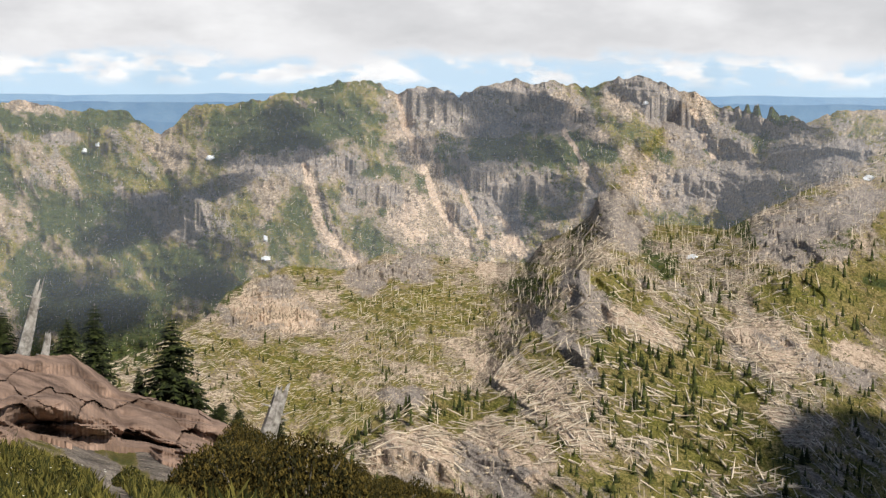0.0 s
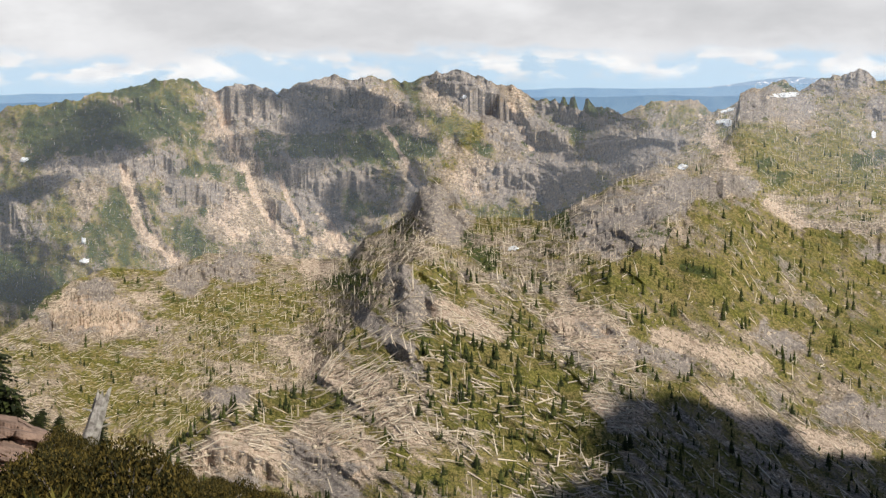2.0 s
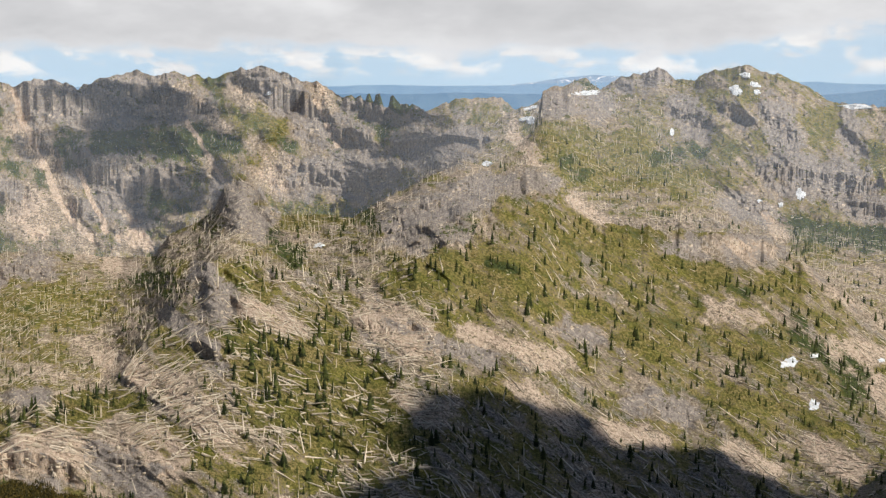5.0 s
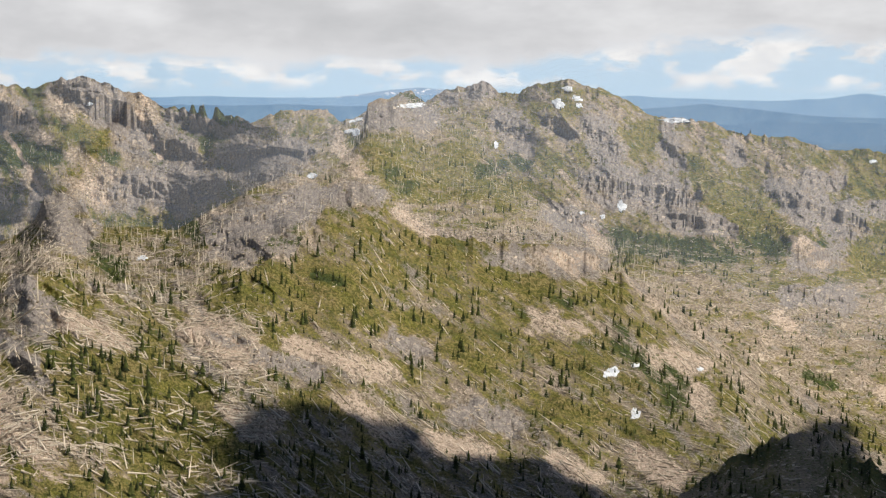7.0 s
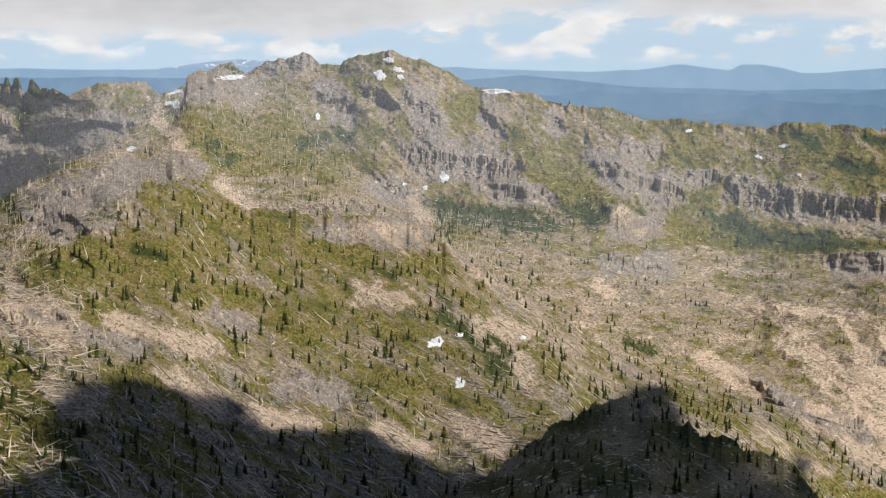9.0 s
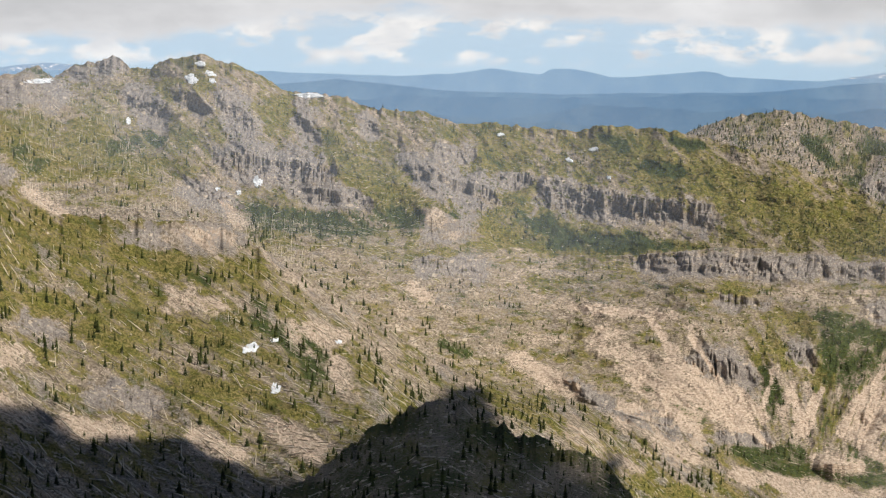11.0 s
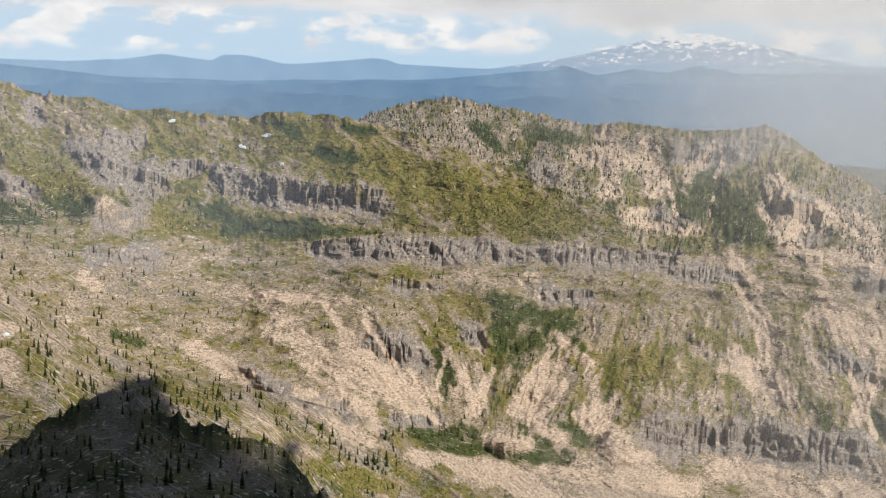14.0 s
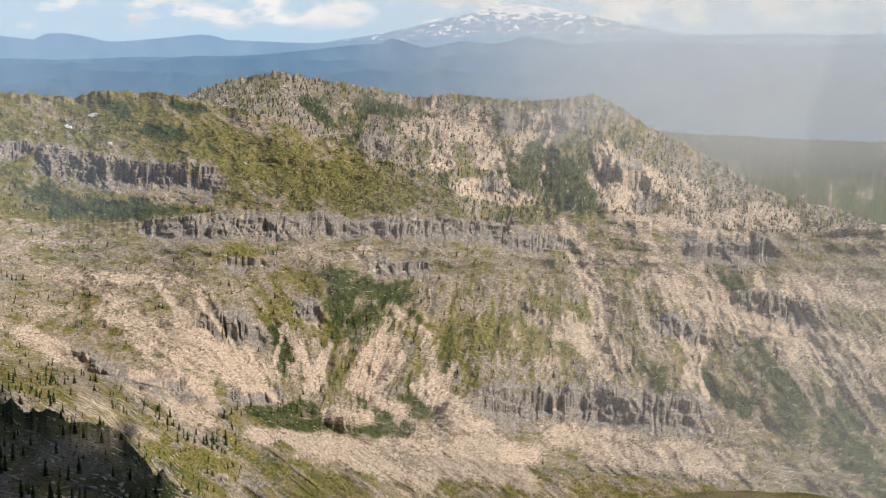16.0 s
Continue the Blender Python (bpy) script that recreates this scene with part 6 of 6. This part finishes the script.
# ---- trees and trunks of the nearest slope, one by one ----
def young_fir():
    tree = tagged(new("young_fir"), "small dark green young fir on the meadow slope", "tree", "young firs on the slope")
    bm = bmesh.new()
    bmesh.ops.create_cone(bm, cap_ends=True, segments=6, radius1=0.035, radius2=0.01, depth=0.5, matrix=Matrix.Translation((0, 0, 0.2)))
    part("trunk", bm, M_BARK, tree)
    me = mesh_from("crown", fir_shape(8, 8, 5)[0] * np.array([0.72, 0.72, 1]), fir_shape(8, 8, 5)[1])
    me.materials.append(M_FIR)
    crown = new("crown", me)
    crown.parent = tree
    return tree


def single(name, label, category, group, shape, mat):
    me = mesh_from(name, *shape)
    me.materials.append(mat)
    return tagged(new(name, me), label, category, group)


def spread(ob, n, ring0, ring1, az0, az1, place, density=None):
    p, _, i, j = spots(n, ring0, ring1, az0, az1, rng, density)
    for k in range(len(p)):
        m = place(Vector(p[k]), i[k], j[k])
        target = ob if k == 0 else copy_thing(ob, m)
        target.matrix_basis = m


def upright(h0, h1, fat=1.0, lean=0.03):
    def place(p, i, j):
        h = rng.uniform(h0, h1)
        return Matrix.Translation(p - Vector((0, 0, 0.1 * h))) @ pose(0, 0, 0, math.degrees(rng.normal(0, lean)), math.degrees(rng.normal(0, lean)), rng.uniform(0, 360)) @ Matrix.Diagonal((h * fat, h * fat, h, 1))
    return place


def lying(l0, l1, way, spread_deg):
    def place(p, i, j):
        ln = rng.uniform(l0, l1)
        a = radians(way + rng.normal(0, spread_deg))
        b = radians(AZ[j])
        dzr = (Z[i + 1, j] - Z[i - 1, j]) / max(RR[i + 1, j] - RR[i - 1, j], 0.5)
        dza = (Z[i, j + 1] - Z[i, j - 1]) / (RR[i, j] * radians(0.09))
        along = math.cos(a) * (dzr * math.sin(b) + dza * math.cos(b)) + math.sin(a) * (dzr * math.cos(b) - dza * math.sin(b))
        d = Vector((math.cos(a), math.sin(a), max(-1.2, min(1.2, along))))
        return Matrix.Translation(p + Vector((0, 0, ln * 0.03))) @ d.to_track_quat("Z", "Y").to_matrix().to_4x4() @ Matrix.Diagonal((ln, ln, ln, 1))
    return place


trunk_v, trunk_f = pole_shape(6, ((0, 0.034), (0.3, 0.03), (0.7, 0.022), (1.0, 0.008)))
spread(young_fir(), 1500, 5.0, 5.75, 2, 36, upright(2.0, 5.6), TREES)
spread(single("dead_tree", "bleached bare dead tree standing on the slope", "dead tree", "dead trees on the slope", (trunk_v, trunk_f), M_SNAG), 130, 5.0, 5.9, -2, 28, upright(2.5, 6, 1.0, 0.2), OPEN)
spread(single("fallen_log", "bleached fallen trunk lying down the slope", "log", "fallen logs on the slope", (trunk_v, trunk_f), M_SNAG), 290, 5.0, 5.8, -2, 34, lying(4.0, 10, 102, 14), LOGGY)


# ---- a bank of mist that drifts in over the plain ----
def mist_material():
    m, nodes, links, _ = material("mist")
    nodes.remove(nodes["Principled BSDF"])
    thick = nodes.new("ShaderNodeAttribute")
    thick.attribute_name = "thick"
    body = nodes.new("ShaderNodeBsdfDiffuse")
    body.inputs["Color"].default_value = (0.46, 0.465, 0.485, 1)
    through_it = nodes.new("ShaderNodeBsdfTranslucent")
    through_it.inputs["Color"].default_value = (0.46, 0.465, 0.485, 1)
    both = nodes.new("ShaderNodeAddShader")
    links.new(body.outputs[0], both.inputs[0])
    links.new(through_it.outputs[0], both.inputs[1])
    clear = nodes.new("ShaderNodeBsdfTransparent")
    mixed = nodes.new("ShaderNodeMixShader")
    links.new(thick.outputs["Fac"], mixed.inputs[0])
    links.new(clear.outputs[0], mixed.inputs[1])
    links.new(both.outputs[0], mixed.inputs[2])
    links.new(mixed.outputs[0], nodes["Material Output"].inputs["Surface"])
    return m


def mist_bank():
    """Flat sheets behind one another that thicken to one side and fade out at every rim."""
    bank = tagged(new("mist_bank"), "pale grey mist drifting in over the far slopes", "mist")
    mat = mist_material()
    for k, (dist, a0, wide, low, most) in enumerate(((2330, 40.0, 21, -7.5, 0.24), (3280, 43.0, 14, -7.5, 0.24), (3680, 42.0, 15, -7.5, 0.24), (1150, 38.0, 32, -22.0, 0.24))):
        a, e = np.linspace(a0, 69, 80), np.linspace(low, 5.6, 60)
        aa, ee = np.meshgrid(a, e)
        d = dist * math.cos(radians(47)) / np.cos(np.radians(aa - 8))
        b = np.radians(aa)
        v = np.stack([d * np.sin(b), d * np.cos(b), EYE + d * np.tan(np.radians(ee))], -1).reshape(-1, 3)
        wisp = 0.14 * fbm(aa / 5 + 3 * k, ee / 3.5, 4, 301 + k)
        thick = most * smooth(0.0, 0.85, (aa - a0) / wide + wisp * smooth(0.0, 0.2, (aa - a0) / wide)) * smooth(0.0, 0.7, (ee - low) / 8 + wisp) * smooth(68.5, 62, aa) * smooth(5.4, 2.4, ee)
        thick[0], thick[-1], thick[:, 0], thick[:, -1] = 0, 0, 0, 0
        n = len(a)
        i = (np.arange(len(e) - 1)[:, None] * n + np.arange(n - 1)[None, :]).ravel()
        me = mesh_from("mist_layer", v, np.stack([i, i + 1, i + 1 + n, i + n], 1))
        me.attributes.new("thick", "FLOAT", "POINT").data.foreach_set("value", thick.astype(np.float32).ravel())
        me.materials.append(mat)
        layer = new("mist_layer", me)
        layer.parent = bank


mist_bank()


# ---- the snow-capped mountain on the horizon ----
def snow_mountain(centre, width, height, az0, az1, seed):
    m, nodes, links, _ = material("snow_mountain_glow")
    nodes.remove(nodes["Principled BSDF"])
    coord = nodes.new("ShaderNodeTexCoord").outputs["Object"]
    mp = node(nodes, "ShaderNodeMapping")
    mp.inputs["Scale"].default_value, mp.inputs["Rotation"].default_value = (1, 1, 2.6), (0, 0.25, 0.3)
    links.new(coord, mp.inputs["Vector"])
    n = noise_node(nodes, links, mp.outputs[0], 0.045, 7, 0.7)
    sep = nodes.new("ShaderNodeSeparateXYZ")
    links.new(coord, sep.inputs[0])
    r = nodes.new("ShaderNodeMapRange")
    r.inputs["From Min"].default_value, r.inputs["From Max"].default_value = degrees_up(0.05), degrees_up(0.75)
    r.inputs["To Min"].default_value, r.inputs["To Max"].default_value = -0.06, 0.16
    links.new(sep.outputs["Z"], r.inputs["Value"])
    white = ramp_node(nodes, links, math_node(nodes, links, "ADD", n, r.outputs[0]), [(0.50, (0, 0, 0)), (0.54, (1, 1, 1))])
    # snow and slopes glow; the blue of the bare slopes is painted haze
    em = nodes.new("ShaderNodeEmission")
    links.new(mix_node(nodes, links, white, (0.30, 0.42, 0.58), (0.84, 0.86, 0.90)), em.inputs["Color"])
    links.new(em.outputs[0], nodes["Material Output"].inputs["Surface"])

    def rise(a):
        return height * np.exp(-np.abs((a - centre) / width) ** 1.7) - 0.02 * np.abs(a - centre)
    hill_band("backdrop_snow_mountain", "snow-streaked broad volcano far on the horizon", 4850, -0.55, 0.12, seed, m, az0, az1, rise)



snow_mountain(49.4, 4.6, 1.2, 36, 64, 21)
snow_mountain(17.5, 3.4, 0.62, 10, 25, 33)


# ---- thin blue haze that hangs in the valleys between the ridges ----
def haze_material():
    """Faint veil: densest at mid height, fading to its rims."""
    m, nodes, links, _ = material("valley_haze")
    nodes.remove(nodes["Principled BSDF"])
    uv = nodes.new("ShaderNodeUVMap")
    uv.uv_map = "bank"
    sep = nodes.new("ShaderNodeSeparateXYZ")
    links.new(uv.outputs[0], sep.inputs[0])

    def fade(value, lo, hi):
        r = nodes.new("ShaderNodeMapRange")
        r.interpolation_type = "SMOOTHSTEP"
        r.inputs["From Min"].default_value, r.inputs["From Max"].default_value = lo, hi
        links.new(value, r.inputs["Value"])
        return r.outputs[0]
    flip = math_node(nodes, links, "SUBTRACT", 1.0, sep.outputs["X"])
    sides = math_node(nodes, links, "MULTIPLY", fade(sep.outputs["X"], 0.0, 0.25), fade(flip, 0.0, 0.25))
    top = math_node(nodes, links, "SUBTRACT", 1.0, sep.outputs["Y"])
    rims = math_node(nodes, links, "MULTIPLY", fade(sep.outputs["Y"], 0.05, 0.3), fade(top, 0.0, 0.15))
    body = nodes.new("ShaderNodeBsdfDiffuse")
    body.inputs["Color"].default_value = (0.70, 0.80, 0.97, 1)
    clear = nodes.new("ShaderNodeBsdfTransparent")
    mixed = nodes.new("ShaderNodeMixShader")
    links.new(math_node(nodes, links, "MULTIPLY", math_node(nodes, links, "MULTIPLY", sides, rims), 0.035), mixed.inputs[0])
    links.new(clear.outputs[0], mixed.inputs[1])
    links.new(body.outputs[0], mixed.inputs[2])
    links.new(mixed.outputs[0], nodes["Material Output"].inputs["Surface"])
    return m


def haze_layer(dist, az0, az1, mat, parent):
    a, e = np.linspace(az0, az1, 125), np.linspace(-9.6, 1.6, 13)
    aa, ee = np.meshgrid(a, e)
    b, d = np.radians(aa), np.interp(aa, *zip(*dist)) + 22 * (ee + 4)
    v = np.stack([d * np.sin(b), d * np.cos(b), EYE + d * np.tan(np.radians(ee))], -1).reshape(-1, 3)
    n = len(a)
    i = (np.arange(len(e) - 1)[:, None] * n + np.arange(n - 1)[None, :]).ravel()
    f = np.stack([i, i + 1, i + 1 + n, i + n], 1)
    me = mesh_from("haze_layer", v, f)
    uv = np.stack([(aa.ravel() - az0) / (az1 - az0), (ee.ravel() + 9.6) / 11.2], 1)[f.ravel()]
    me.uv_layers.new(name="bank").data.foreach_set("uv", uv.astype(np.float32).ravel())
    me.materials.append(mat)
    layer = new("haze_layer", me)
    layer.parent = parent


haze = tagged(new("valley_haze"), "thin blue haze hanging between the mountain ridges", "haze")
m_haze = haze_material()
haze_layer([(-20, 1380), (-10, 1430), (-7, 1720), (-4, 1950), (2, 2150), (7, 2050), (14, 2080), (20, 2150), (30, 2180), (48, 2220), (66, 2220)], -40, 49, m_haze, haze)
haze_layer([(-20, 2500), (8, 2450), (13, 2350), (20, 2380), (30, 2400), (66, 2420)], -36, 22, m_haze, haze)
haze_layer([(20, 2760), (90, 2760)], 14, 49, m_haze, haze)
haze_layer([(-20, 1300), (24, 1270), (40, 1190), (66, 1170)], 8, 42, m_haze, haze)
haze_layer([(-20, 1700), (24, 1640), (66, 1640)], 10, 42, m_haze, haze)
